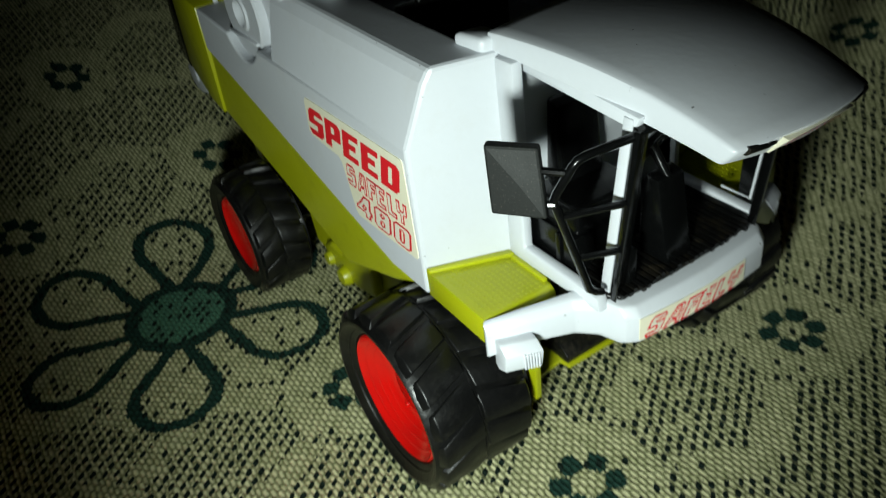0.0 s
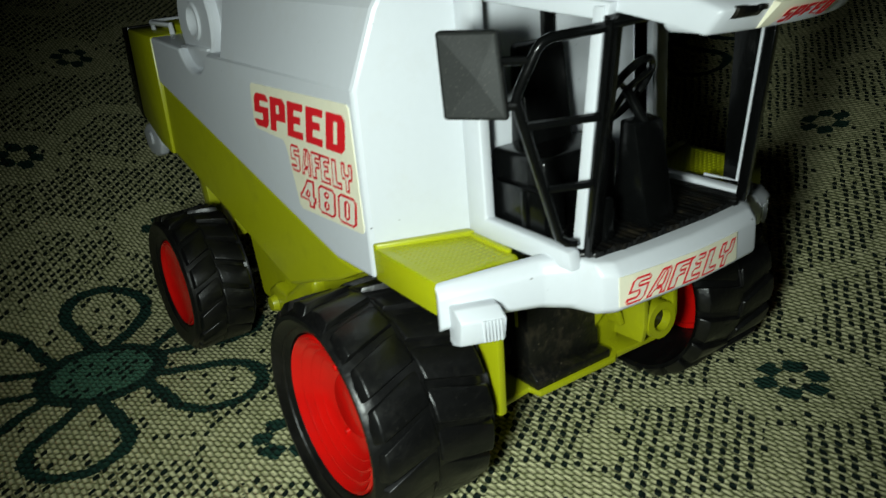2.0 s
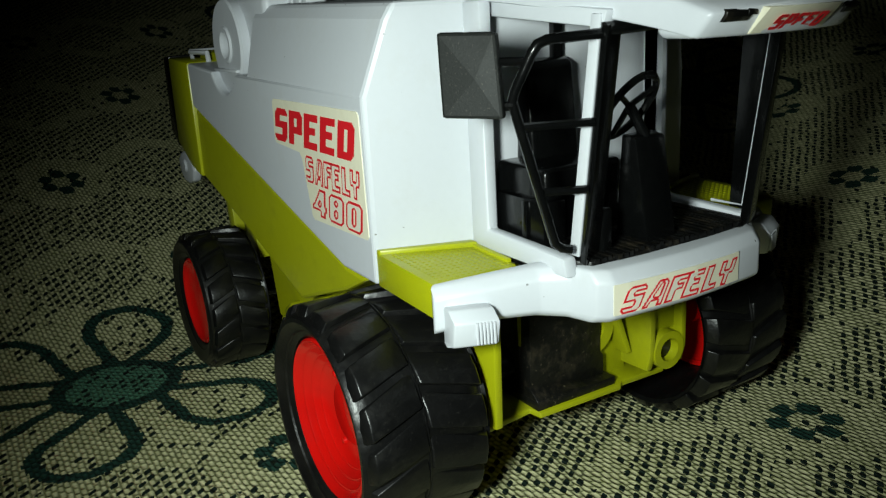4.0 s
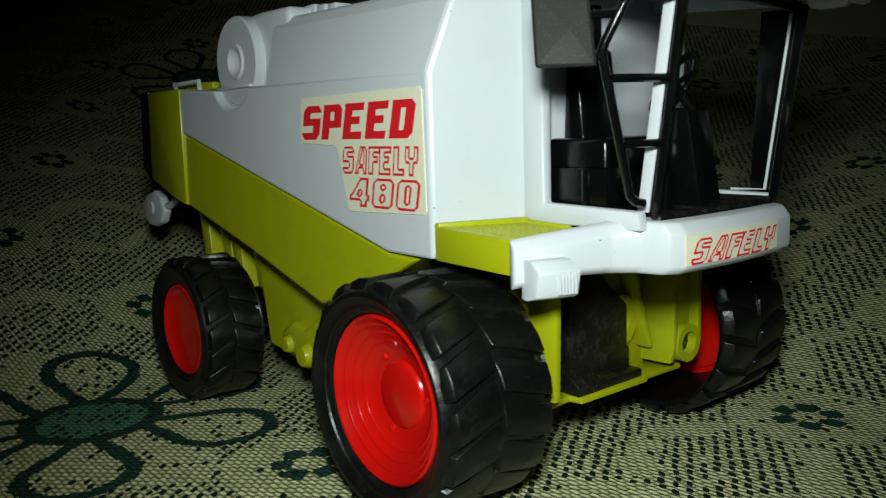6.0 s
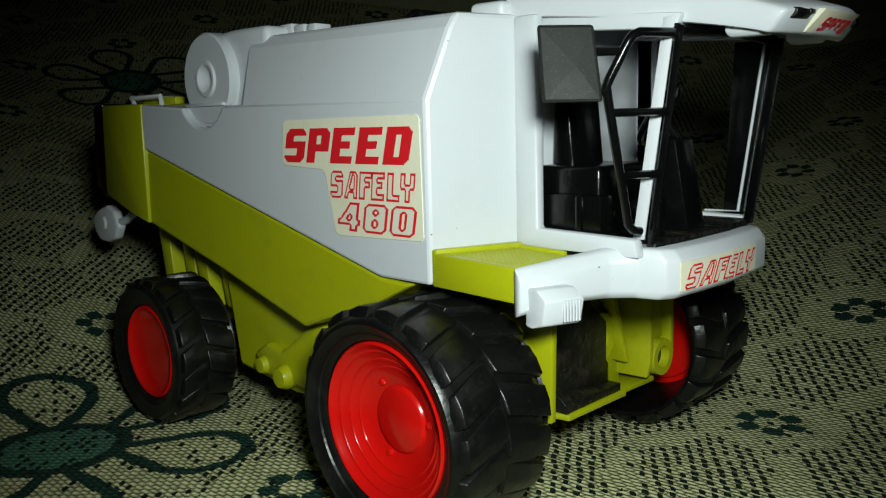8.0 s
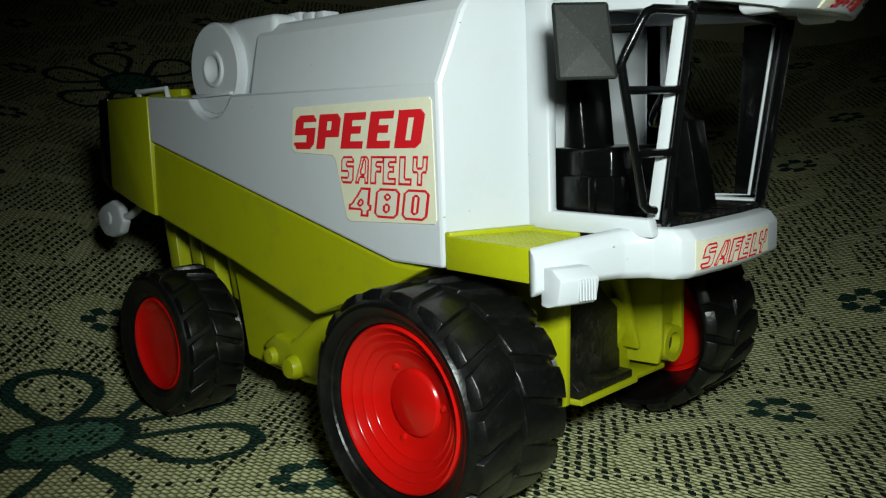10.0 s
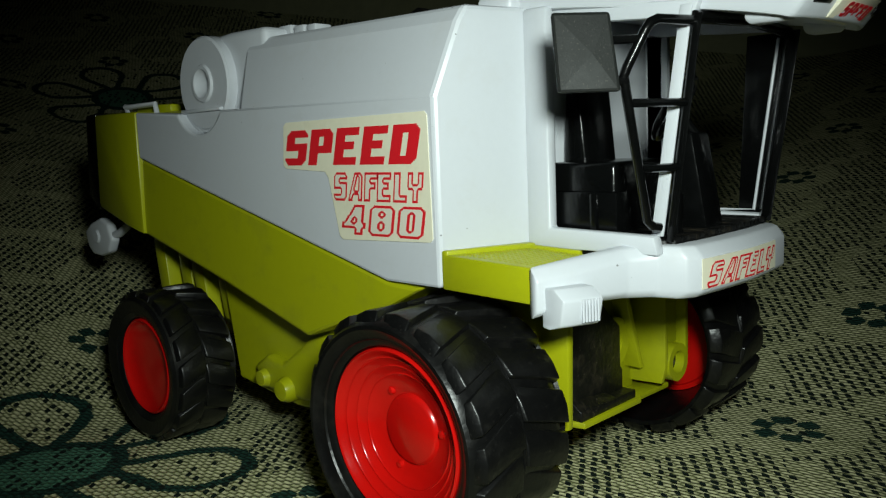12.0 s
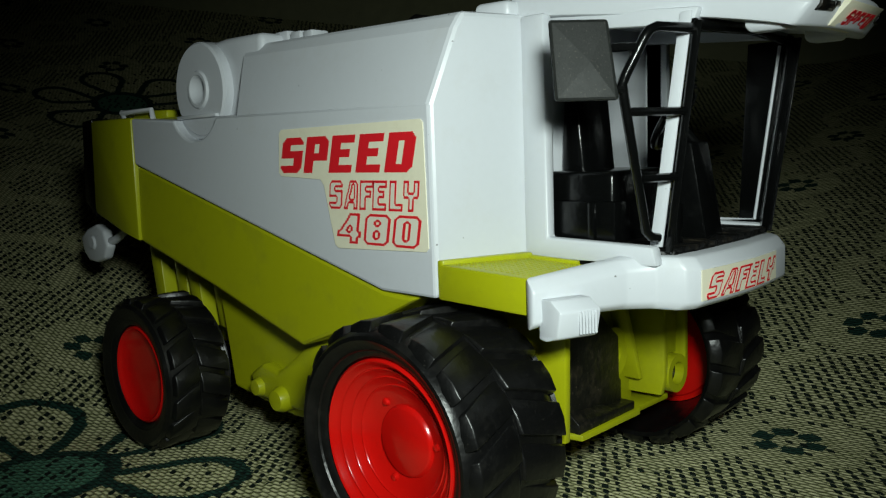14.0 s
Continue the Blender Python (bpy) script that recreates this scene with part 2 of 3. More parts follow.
def tube(points, radius, sides=10, flat=1.0):
    """A round rod along points."""
    pts = [Vector(p) for p in points]
    loops, up = [], None
    for i, p in enumerate(pts):
        d = (pts[min(i + 1, len(pts) - 1)] - pts[max(i - 1, 0)]).normalized()
        if up is None:
            up = Vector((0, 0, 1)) if abs(d.z) < 0.9 else Vector((1, 0, 0))
        s = d.cross(up).normalized()
        up = s.cross(d).normalized()
        loops.append([p + (s * math.cos(a) + up * math.sin(a) * flat) * radius for a in (2 * math.pi * k / sides for k in range(sides))])
    return solid(loops)


def lathe(profile, centre, steps=48):
    """Turns (radius, depth along y) about the y axis through centre."""
    bm = bmesh.new()
    cx, cy, cz = centre
    rings = []
    for r, d in profile:
        if r < 1e-6:
            rings.append([bm.verts.new((cx, cy + d, cz))])
        else:
            rings.append([bm.verts.new((cx + r * math.cos(a), cy + d, cz + r * math.sin(a))) for a in (2 * math.pi * k / steps for k in range(steps))])
    for a, b in zip(rings, rings[1:]):
        for k in range(steps):
            q = [a[k % len(a)], a[(k + 1) % len(a)], b[(k + 1) % len(b)], b[k % len(b)]]
            q = list(dict.fromkeys(q))
            if len(q) > 2:
                bm.faces.new(q)
    return bm


def glyph(ch, t):
    """A block letter as cells, 20 wide and 24 high, with strokes t cells wide."""
    g = np.zeros((20, 24), bool)
    t = {"A": min(t, 6), "4": min(t, 7), "Y": min(t, 7)}.get(ch, t)
    m = round(t * 0.66)
    r, hi = 20 - t, 24 - m
    bars = {"S": [(0, 20, hi, 24), (0, t, 10, 24), (0, 20, 10, 10 + m), (r, 20, 0, 10 + m), (0, 20, 0, m)],
            "P": [(0, t, 0, 24), (0, 20, hi, 24), (r, 20, 8, 24), (0, 20, 8, 8 + m)],
            "E": [(0, t, 0, 24), (0, 19, hi, 24), (0, 16, 10, 10 + m), (0, 19, 0, m)],
            "D": [(0, t, 0, 24), (0, 20, hi, 24), (0, 20, 0, m), (r, 20, 0, 24)],
            "A": [(r, 20, 0, 24), (8, 20, hi, 24), (3, 20, 5, 5 + m)],
            "F": [(0, t, 0, 24), (0, 19, hi, 24), (0, 16, 10, 10 + m)],
            "L": [(0, t, 0, 24), (0, 18, 0, m)],
            "Y": [(0, t, 12, 24), (r, 20, 12, 24), (1, 19, 10, 10 + m), (10 - t // 2, 10 - t // 2 + t, 0, 12)],
            "4": [(0, 20, 5, 5 + m), (11, 11 + t, 0, 24)],
            "8": [(0, t, 0, 24), (0, 20, hi, 24), (0, 20, 0, m), (r, 20, 0, 24), (0, 20, 10, 10 + m)],
            "0": [(0, t, 0, 24), (0, 20, hi, 24), (0, 20, 0, m), (r, 20, 0, 24)]}[ch]
    for x0, x1, y0, y1 in bars:
        g[x0:x1, y0:y1] = True
    if ch == "A":
        for y in range(24):
            x = int(y * 0.36)
            g[x:x + t, y] = True
    if ch == "4":
        for y in range(5, 24):
            x = int((y - 5) * 0.55)
            g[x:x + t, y] = True
    round_at = {"S": "abcd", "P": "bd", "D": "bd", "A": "b", "8": "abcd", "0": "abcd"}.get(ch, "")
    for i in range(3):
        for j in range(3 - i):
            for key, x, y in (("a", i, 23 - j), ("b", 19 - i, 23 - j), ("c", i, j), ("d", 19 - i, j)):
                if key in round_at:
                    g[x, y] = False
    return g


def lettering(name, text, mat, parent, x0, x1, z0, z1, place, stroke=7, shear=0.0, thin=0, lift=0.0):
    """Block letters fitted into a rectangle, laid on a surface by place(across, up, out); thin strips cells off their edges."""
    pitch, bm = 22.5, bmesh.new()
    starts = [sum(18.0 if c in "LF" else pitch for c in text[:k]) for k in range(len(text))]
    wide = starts[-1] + 20 + shear * 24
    for n, ch in enumerate(text):
        g = np.pad(glyph(ch, stroke).repeat(2, 0).repeat(2, 1), 5)
        for _ in range(thin):
            g = g & np.roll(g, 1, 0) & np.roll(g, -1, 0) & np.roll(g, 1, 1) & np.roll(g, -1, 1)
        g = g[5:-5, 5:-5]
        for y in range(48):
            x = 0
            while x < 40:
                if not g[x, y]:
                    x += 1
                    continue
                start = x
                while x < 40 and g[x, y]:
                    x += 1
                q = []
                for cx, cy in ((start, y), (x, y), (x, y + 1), (start, y + 1)):
                    a = x0 + (starts[n] + cx / 2 + shear * cy / 2) / wide * (x1 - x0)
                    q.append(bm.verts.new(place(a, z0 + cy / 48 * (z1 - z0), lift)))
                bm.faces.new(q)
    bmesh.ops.remove_doubles(bm, verts=bm.verts, dist=1e-7)
    me = bpy.data.meshes.new(name)
    bm.to_mesh(me)
    bm.free()
    me.materials.append(mat)
    ob = new(name, me)
    ob.parent = parent
    return ob


# ---- the floor ----
YC = 0.075                      # the toy's middle line


def rise(d, k):
    return k * (math.sqrt(max(0.0, d) ** 2 + 0.045 ** 2) - 0.045)


def stretched(u, v):
    """The cloth is pulled askew where it climbs behind the tail."""
    d = min(0.0, u + 0.186)
    return (max(u, -0.186) + d * (0.96 + 0.2 * d), v - 0.09 * d)


def carpet():
    xs = np.concatenate([np.linspace(-2.05, -0.45, 50), np.linspace(-0.44, -0.20, 50), np.linspace(-0.19, 1.2, 40)])
    ys = np.concatenate([np.linspace(-1.2, 0.14, 40), np.linspace(0.15, 0.36, 45), np.linspace(0.37, 1.6, 45)])
    zx = [rise(-0.215 - x, 0.35) for x in xs]
    zy = [rise(y - 0.185, 0.30) for y in ys]
    us, vs = [0.0], [0.0]
    for i in range(1, len(xs)):
        us.append(us[-1] + math.hypot(xs[i] - xs[i - 1], zx[i] - zx[i - 1]))
    for i in range(1, len(ys)):
        vs.append(vs[-1] + math.hypot(ys[i] - ys[i - 1], zy[i] - zy[i - 1]))
    iu = int(np.argmin(abs(xs + 0.19)))
    iv = int(np.argmin(abs(ys - 0.14)))
    us = [u - us[iu] + xs[iu] for u in us]
    vs = [v - vs[iv] + ys[iv] for v in vs]
    bm = bmesh.new()
    layer = bm.loops.layers.uv.new("UVMap")
    grid = [[bm.verts.new((x, y, zx[i] + zy[j])) for j, y in enumerate(ys)] for i, x in enumerate(xs)]
    for i in range(len(xs) - 1):
        for j in range(len(ys) - 1):
            f = bm.faces.new((grid[i][j], grid[i + 1][j], grid[i + 1][j + 1], grid[i][j + 1]))
            for lp, (a, c) in zip(f.loops, ((i, j), (i + 1, j), (i + 1, j + 1), (i, j + 1))):
                lp[layer].uv = stretched(us[a], vs[c])
    return tagged(mesh_ob("floor", bm, CARPET), "cream woven carpet with dark green flower and honeycomb pattern", "carpet", kind="structure")


carpet()


def wall(name, a, b, z0, z1, thick=0.05):
    d = (Vector((*b, 0)) - Vector((*a, 0))).normalized()
    nrm = Vector((-d.y, d.x, 0)) * thick
    bm = plan([a, b, (b[0] + nrm.x, b[1] + nrm.y), (a[0] + nrm.x, a[1] + nrm.y)], z0, z1)
    return tagged(mesh_ob(name, bm, WALLPAINT, False), "plain dull olive painted wall in darkness", "wall", kind="structure")


wall("wall_north", (0.60, 1.527), (-2.0, 0.086), 0.0, 1.8)
wall("wall_west", (-2.0, 0.086), (-2.0, -1.5), -0.1, 1.8)
wall("wall_south", (-2.0, -1.5), (1.5, -1.5), -0.1, 1.8)
wall("wall_east", (1.5, -1.5), (1.5, 1.6), -0.1, 1.8)
wall("wall_far", (1.5, 1.6), (0.60, 1.527), -0.1, 1.8)
tagged(mesh_ob("ceiling", box(-2.2, 1.7, -1.7, 1.8, 1.8, 1.85, 0), WALLPAINT, False), "plain dark ceiling", "ceiling", kind="structure")


# ---- the toy ----
TOY_DROP = 0.0095
toy = tagged(new("toy_combine_harvester"), "worn white and lime yellow toy combine harvester with red rims", "toy")
toy.location.z = -TOY_DROP
M = lambda y: 2 * YC - y        # the other side of the toy


def both(profile):
    """A ground plan of the near side and its mirror image."""
    return profile + [(x, M(y)) for x, y in profile[::-1]]


# white upper body
deck = [(-0.2118, 0.1700), (-0.2117, 0.1470), (-0.0270, 0.0998), (0.0, 0.0996), (0.0, 0.1660)]
part("body", side(deck, 0.02, M(0.02)), WHITE, toy)
notch = [(-0.1505 - 0.0225 * math.cos(a), 0.1795 - 0.0225 * math.sin(a)) for a in np.linspace(math.pi - 0.58, 0.58, 14)]
skin = deck[:4] + [(0.0, 0.1652)] + notch
for y0, y1 in ((0.0, 0.0202), (M(0.0202), M(0.0))):
    part("side_panel", side(skin, y0, y1, 0.0011), WHITE, toy, crease=15)
base = [(-0.117, 0.0002), (0.0, 0.0002), (0.0135, 0.033), (0.0135, M(0.033)), (0.0, M(0.0002)), (-0.117, M(0.0002))]
brim = [(-0.1195, 0.0112), (0.0062, 0.0108), (0.0126, 0.0350), (0.0126, M(0.0350)), (0.0062, M(0.0108)), (-0.1195, M(0.0112))]
mid = [(-0.1188, 0.0072), (0.0050, 0.0078), (0.0134, 0.0335), (0.0134, M(0.0335)), (0.0050, M(0.0078)), (-0.1188, M(0.0072))]
foot = [(-0.006, 0.0002)] + base[1:5] + [(-0.006, M(0.0002))]


def hopper():
    ins = [(-0.112, 0.031), (-0.004, 0.031), (0.002, 0.040), (0.002, M(0.040)), (-0.004, M(0.031)), (-0.112, M(0.031))]
    loops = [[(x, y, z + (max(0.0, -x) * k)) for x, y in pts] for pts, z, k in ((foot, 0.0998, 0), (base, 0.1648, 0), (mid, 0.1893, 0.020), (brim, 0.1945, 0.020), (ins, 0.1955, 0.020), (ins, 0.150, 0))]
    return solid(loops, 0.0016, 2)


part("grain_tank", hopper(), WHITE, toy, "white open grain tank", crease=12)
part("tank_floor", box(-0.099, 0.003, 0.030, M(0.030), 0.148, 0.1502, 0), WHITE, toy)

# yellow lower body and tail
band = [(-0.2117, 0.1466), (-0.0270, 0.0994), (-0.010, 0.0985), (-0.030, 0.0890), (-0.0589, 0.0790), (-0.0790, 0.0716), (-0.1419, 0.0894), (-0.2120, 0.1070), (-0.2150, 0.1080)]
part("lower_body", side(band, 0.0012, M(0.0012), 0.0016), YELLOW, toy, crease=15)
under = [(-0.1690, 0.0900), (-0.1590, 0.0365), (-0.1110, 0.0310), (-0.030, 0.0350), (-0.015, 0.0960)]
part("underbody", side(under, 0.0170, M(0.0170), 0.0014), YELLOW, toy, crease=15)
tail = [(-0.2118, 0.1705), (-0.2130, 0.1075), (-0.2300, 0.1110), (-0.2720, 0.1195), (-0.2760, 0.1290), (-0.2700, 0.1715)]
part("tail", solid([[(x, y + (0.0040 if x < -0.24 else -0.0006) * (1 if y < YC else -1), z) for x, z in tail] for y in (0.0, M(0.0))], 0.0014), YELLOW, toy)
# solid black band along the tail's rear end
part("tail_end_band", side([(-0.2670, 0.1725), (-0.2720, 0.1175), (-0.2850, 0.1265), (-0.2800, 0.1715)], 0.0036, M(0.0036), 0.001), BLACK, toy, "black band at the rear end of the tail")
handle = tube([(-0.243, 0.012, 0.1697), (-0.247, 0.012, 0.1745), (-0.247, 0.040, 0.1745), (-0.247, 0.075, 0.1745)], 0.0017)
add(handle, tube([(-0.212, 0.012, 0.1697), (-0.213, 0.012, 0.1745), (-0.247, 0.012, 0.1745)], 0.0014))
part("tail_handle", handle, WHITE, toy, "thin white loop")
part("tail_cover", side([(-0.245, 0.1697), (-0.205, 0.1697), (-0.205, 0.1742), (-0.240, 0.1752)], 0.016, M(0.016), 0.001), YELLOW, toy)
lever = side([(-0.3150, 0.0935), (-0.3180, 0.1030), (-0.3085, 0.1085), (-0.2955, 0.1120), (-0.2860, 0.1085), (-0.2815, 0.0990), (-0.2870, 0.0915), (-0.2985, 0.0885), (-0.3090, 0.0890)], 0.0125, 0.0185, 0.0019, 3)
add(lever, tube([(-0.296, 0.0155, 0.100), (-0.278, 0.0165, 0.1030), (-0.258, 0.018, 0.113)], 0.0024))
add(lever, lathe([(0.0, -0.0012), (0.0034, -0.0012), (0.0045, 0.0)], (-0.3005, 0.0125, 0.1005), 20))
part("lever", lever, WHITE, toy, "white plastic crank lever at the tail")

# underbody fittings on both sides
for s in (1, -1):
    Y = (lambda y: y) if s == 1 else M
    bm = side([(-0.1377, 0.0473), (-0.1260, 0.0547), (-0.1140, 0.0520), (-0.0935, 0.0661), (-0.080, 0.0700), (-0.080, 0.0420), (-0.0987, 0.0369), (-0.1295, 0.0376)], Y(0.019), Y(0.0115), 0.0025, 3)
    add(bm, lathe([(0.0, -0.0035), (0.0045, -0.003), (0.006, 0.0), (0.006, 0.006)], (-0.1110, Y(0.0105), 0.0405), 20))
    add(bm, lathe([(0.0, -0.003), (0.0035, -0.0025), (0.0045, 0.0), (0.0045, 0.006)], (-0.1285, Y(0.0112), 0.0430), 18))
    part("axle_bracket", bm, YELLOW, toy)
    for k, x in enumerate((-0.236, -0.216, -0.197, -0.178)):
        part("rear_rib", side([(x - 0.006, 0.112 - k * 0.004), (x + 0.006, 0.110 - k * 0.004), (x + 0.012, 0.062), (x + 0.002, 0.064)], Y(0.018 + 0.003 * (k % 2)), Y(0.040), 0.0009), YELLOW, toy)
part("rear_axle", tube([(-0.1813, 0.0, 0.0466), (-0.1813, M(0.0), 0.0466)], 0.006), BLACK, toy)
part("rear_frame", side([(-0.236, 0.106), (-0.150, 0.090), (-0.155, 0.050), (-0.200, 0.050)], 0.036, M(0.036), 0.001), YELLOW, toy)
part("front_axle", tube([(-0.0030, 0.0, 0.0529), (-0.0030, M(0.0), 0.0529)], 0.008), BLACK, toy)

# round filler cap
cap = lathe([(0.0, 0.0038), (0.0030, 0.0036), (0.0054, 0.0016), (0.0066, 0.0002), (0.0080, 0.0002), (0.0088, 0.0012), (0.0203, 0.0012), (0.0213, 0.0022), (0.0215, 0.006), (0.0215, 0.050), (0.0, 0.050)], (-0.1505, 0.0026, 0.1800), 64)
part("filler_cap", cap, WHITE, toy, "round white cap with a dimple")
part("cap_lip", box(-0.1695, -0.1350, 0.0020, 0.022, 0.1673, 0.1689, 0.0006), WHITE, toy)
part("cap_recess", side([(-0.170, 0.1685), (-0.134, 0.1685), (-0.137, 0.1613), (-0.146, 0.1578), (-0.158, 0.1578), (-0.168, 0.1613)], 0.0045, 0.021, 0.0006), WHITE, toy)
hood = [(-0.1330, 0.160), (-0.1320, 0.1830), (-0.1280, 0.1900), (-0.1210, 0.1950), (-0.112, 0.1960), (-0.112, 0.160)]
part("cap_hood", side(hood, 0.0100, M(0.012), 0.0018), WHITE, toy)
back = [(-0.172, 0.166), (-0.1710, 0.1808), (-0.164, 0.1953), (-0.152, 0.2003), (-0.134, 0.2015), (-0.106, 0.2010), (-0.106, 0.160)]
part("engine_cover", side(back, 0.0085, M(0.0085), 0.003, 3), WHITE, toy, "rounded grey-white engine cover")
part("rear_deck", side([(-0.2115, 0.160), (-0.2115, 0.1703), (-0.150, 0.1703), (-0.150, 0.160)], 0.016, M(0.016), 0.0006), YELLOW, toy)
for x0, x1, z in ((-0.112, -0.103, 0.2020), (-0.101, -0.094, 0.2010), (-0.092, -0.086, 0.2005)):
    part("hinge", box(x0, x1, 0.020, 0.029, 0.192, z, 0.0008), WHITE, toy)
part("rear_panel", box(-0.150, -0.100, 0.105, 0.108, 0.180, 0.2100, 0.0008), WHITE, toy, "white upright panel")
part("exhaust_block", box(-0.104, -0.086, 0.096, 0.130, 0.183, 0.199, 0.002), MATT_BLACK, toy, "black block beside the engine cover")

# black insert in the grain tank
insert = box(-0.060, -0.046, 0.042, 0.085, 0.150, 0.1920, 0.001)
add(insert, box(-0.058, -0.050, 0.036, 0.091, 0.1910, 0.1945, 0.0008))
part("tank_insert", insert, MATT_BLACK, toy, "black box with a carrying handle")
part("insert_handle", tube([(-0.054, 0.046, 0.1940), (-0.054, 0.046, 0.2015), (-0.054, 0.049, 0.2030), (-0.054, 0.076, 0.2030), (-0.054, 0.079, 0.2015), (-0.054, 0.079, 0.1940)], 0.0017), MATT_BLACK, toy)
part("tank_clip", solid([[(x, y, z) for x, y in ((-0.004, 0.028), (0.010, 0.030), (0.012, 0.040), (-0.001, 0.040))] for z in (0.1930, 0.1995)], 0.002, 3), WHITE, toy)

# side steps
for s in (1, -1):
    Y = (lambda y: y) if s == 1 else (lambda y: M(y) + 0.009 * (1 - y / 0.0325))
    up = 0.0 if s == 1 else 0.003
    st = side([(0.0006, 0.0993 + up), (0.0006, 0.1115 + up), (0.0385, 0.1100 + up), (0.0412, 0.1082 + up), (0.0412, 0.0980 + up)], Y(0.0005), Y(0.0325), 0.0008)
    add(st, solid([[(x, Y(y), z + up) for x, y in ((0.0006, 0.0006), (0.0032, 0.0006), (0.0165, 0.0325), (0.0125, 0.0325))] for z in (0.1100, 0.1128)], 0.0006))
    add(st, side([(0.0006, 0.110 + up), (0.0006, 0.1126 + up), (0.0360, 0.1112 + up), (0.0360, 0.108 + up)], Y(0.0308), Y(0.0328), 0.0004))
    step = part("step", st, YELLOW, toy)
    studs = bmesh.new()
    for i in range(15):
        for j in range(13):
            x, y = 0.0055 + 0.0022 * i, 0.0035 + 0.0022 * j
            z = 0.1115 + up - 0.0396 * (x - 0.0006)
            q = [studs.verts.new((x + a, Y(y + c), z + h)) for h, e in ((-0.0004, 0.0), (0.0002, 0.0003)) for a, c in ((e, e), (0.0013 - e, e), (0.0013 - e, 0.0013 - e), (e, 0.0013 - e))]
            for f in ((4, 5, 6, 7), (0, 1, 5, 4), (1, 2, 6, 5), (2, 3, 7, 6), (3, 0, 4, 7)):
                studs.faces.new([q[k] for k in f])
    part("tread", studs, YELLOW, step, "raised grip studs")

# white front bumper
near = [(0.0425, -0.0014), (0.0495, 0.0145), (0.0560, 0.0290), (0.0630, 0.0355), (0.0715, 0.0380), (0.0748, 0.0425), (0.0763, 0.060), (0.0770, YC)]
front = near + [(x, M(y)) for x, y in near[:-1][::-1]]
inner = [(0.0385, 0.0006), (0.0442, 0.0155), (0.0500, 0.0310), (0.0535, 0.036), (0.0590, 0.0385), (0.0600, 0.0430), (0.0605, 0.060), (0.0605, YC)]
inner = inner + [(x, M(y)) for x, y in inner[:-1][::-1]]


def bumper():
    loops = []
    for (fx, fy), (ix, iy) in zip(front, inner):
        h = 0.0040 * max(0.0, 1 - min(fy, M(fy)) / 0.0355)
        low = 0.0030 * max(0.0, 1 - (min(fy, M(fy)) + 0.0014) / 0.016)
        loops.append([(ix, iy, 0.0972 - low), (fx - 0.003, fy, 0.0968 - low), (fx, fy, 0.0990 - low), (fx, fy, 0.1102 - h), (fx - 0.003, fy, 0.1138 - h), (ix, iy, 0.1145 - h)])
    bm = bmesh.new()
    rings = [[bm.verts.new(p) for p in loop] for loop in loops]
    for a, b in zip(rings, rings[1:]):
        for i in range(6):
            bm.faces.new((a[i], a[(i + 1) % 6], b[(i + 1) % 6], b[i]))
    bm.faces.new(rings[0])
    bm.faces.new(rings[-1][::-1])
    bmesh.ops.recalc_face_normals(bm, faces=bm.faces)
    bmesh.ops.bevel(bm, geom=[e for e in bm.edges if e.calc_face_angle(0) > 0.3], offset=0.0016, segments=2, affect="EDGES", profile=0.5, clamp_overlap=True)
    return bm


front_bumper = part("bumper", bumper(), WHITE, toy, "thick white bumper")
for s in (1, -1):
    Y = (lambda y: y) if s == 1 else M
    up = 0.0 if s == 1 else 0.003
    block = solid([[(0.0420, Y(0.0015), z), (0.0455 + f, Y(0.0000), z), (0.0512 + f, Y(0.0130), z), (0.0470, Y(0.0145), z)] for z, f in ((0.0912 + up, 0.0), (0.0925 + up, 0.0045), (0.1005 + up, 0.0058), (0.1040 + up, 0.0020))], 0.0020)
    add(block, solid([[(0.0405, Y(0.0030), z), (0.0440, Y(0.0016), z), (0.0488, Y(0.0125), z), (0.0455, Y(0.0140), z)] for z in (0.0925 + up, 0.1050 + up)], 0.0012))
    lamp = part("head_lamp", block, WHITE, front_bumper)
    ribs = bmesh.new()
    a, b = Vector((0.0510, Y(0.0000), 0)), Vector((0.0567, Y(0.0130), 0))
    nrm = Vector((b.y - a.y, a.x - b.x, 0)).normalized() * (1 if s == 1 else -1)
    for k in range(6):
        p = a.lerp(b, 0.50 + 0.075 * k)
        add(ribs, tube([(p.x + nrm.x * 0.0002, p.y + nrm.y * 0.0002, 0.0935 + up), (p.x + nrm.x * 0.0002, p.y + nrm.y * 0.0002, 0.1005 + up)], 0.00045, 6))
    part("lamp_ribs", ribs, WHITE, lamp)

# cab
cab_floor = part("cab_floor", plan([(0.0140, 0.0350), (0.0590, 0.0350), (0.0665, 0.0410), (0.0680, 0.060), (0.0680, M(0.060)), (0.0665, M(0.0410)), (0.0590, M(0.0350)), (0.0140, M(0.0350))], 0.1085, 0.1156, 0.0006), MATT_BLACK, toy, "black grooved cab floor")
random.seed(4)
for i in range(26):
    y = 0.041 + i * 0.0027
    part("floor_ridge", box(0.030, 0.0672 + random.uniform(0, 0.0022), y, y + 0.0017, 0.1150, 0.1164 + random.uniform(0, 0.0004), 0), MATT_BLACK, cab_floor)
part("cab_back", box(0.0128, 0.0150, 0.0345, M(0.0345), 0.112, 0.1935, 0.0005), WHITE, toy)
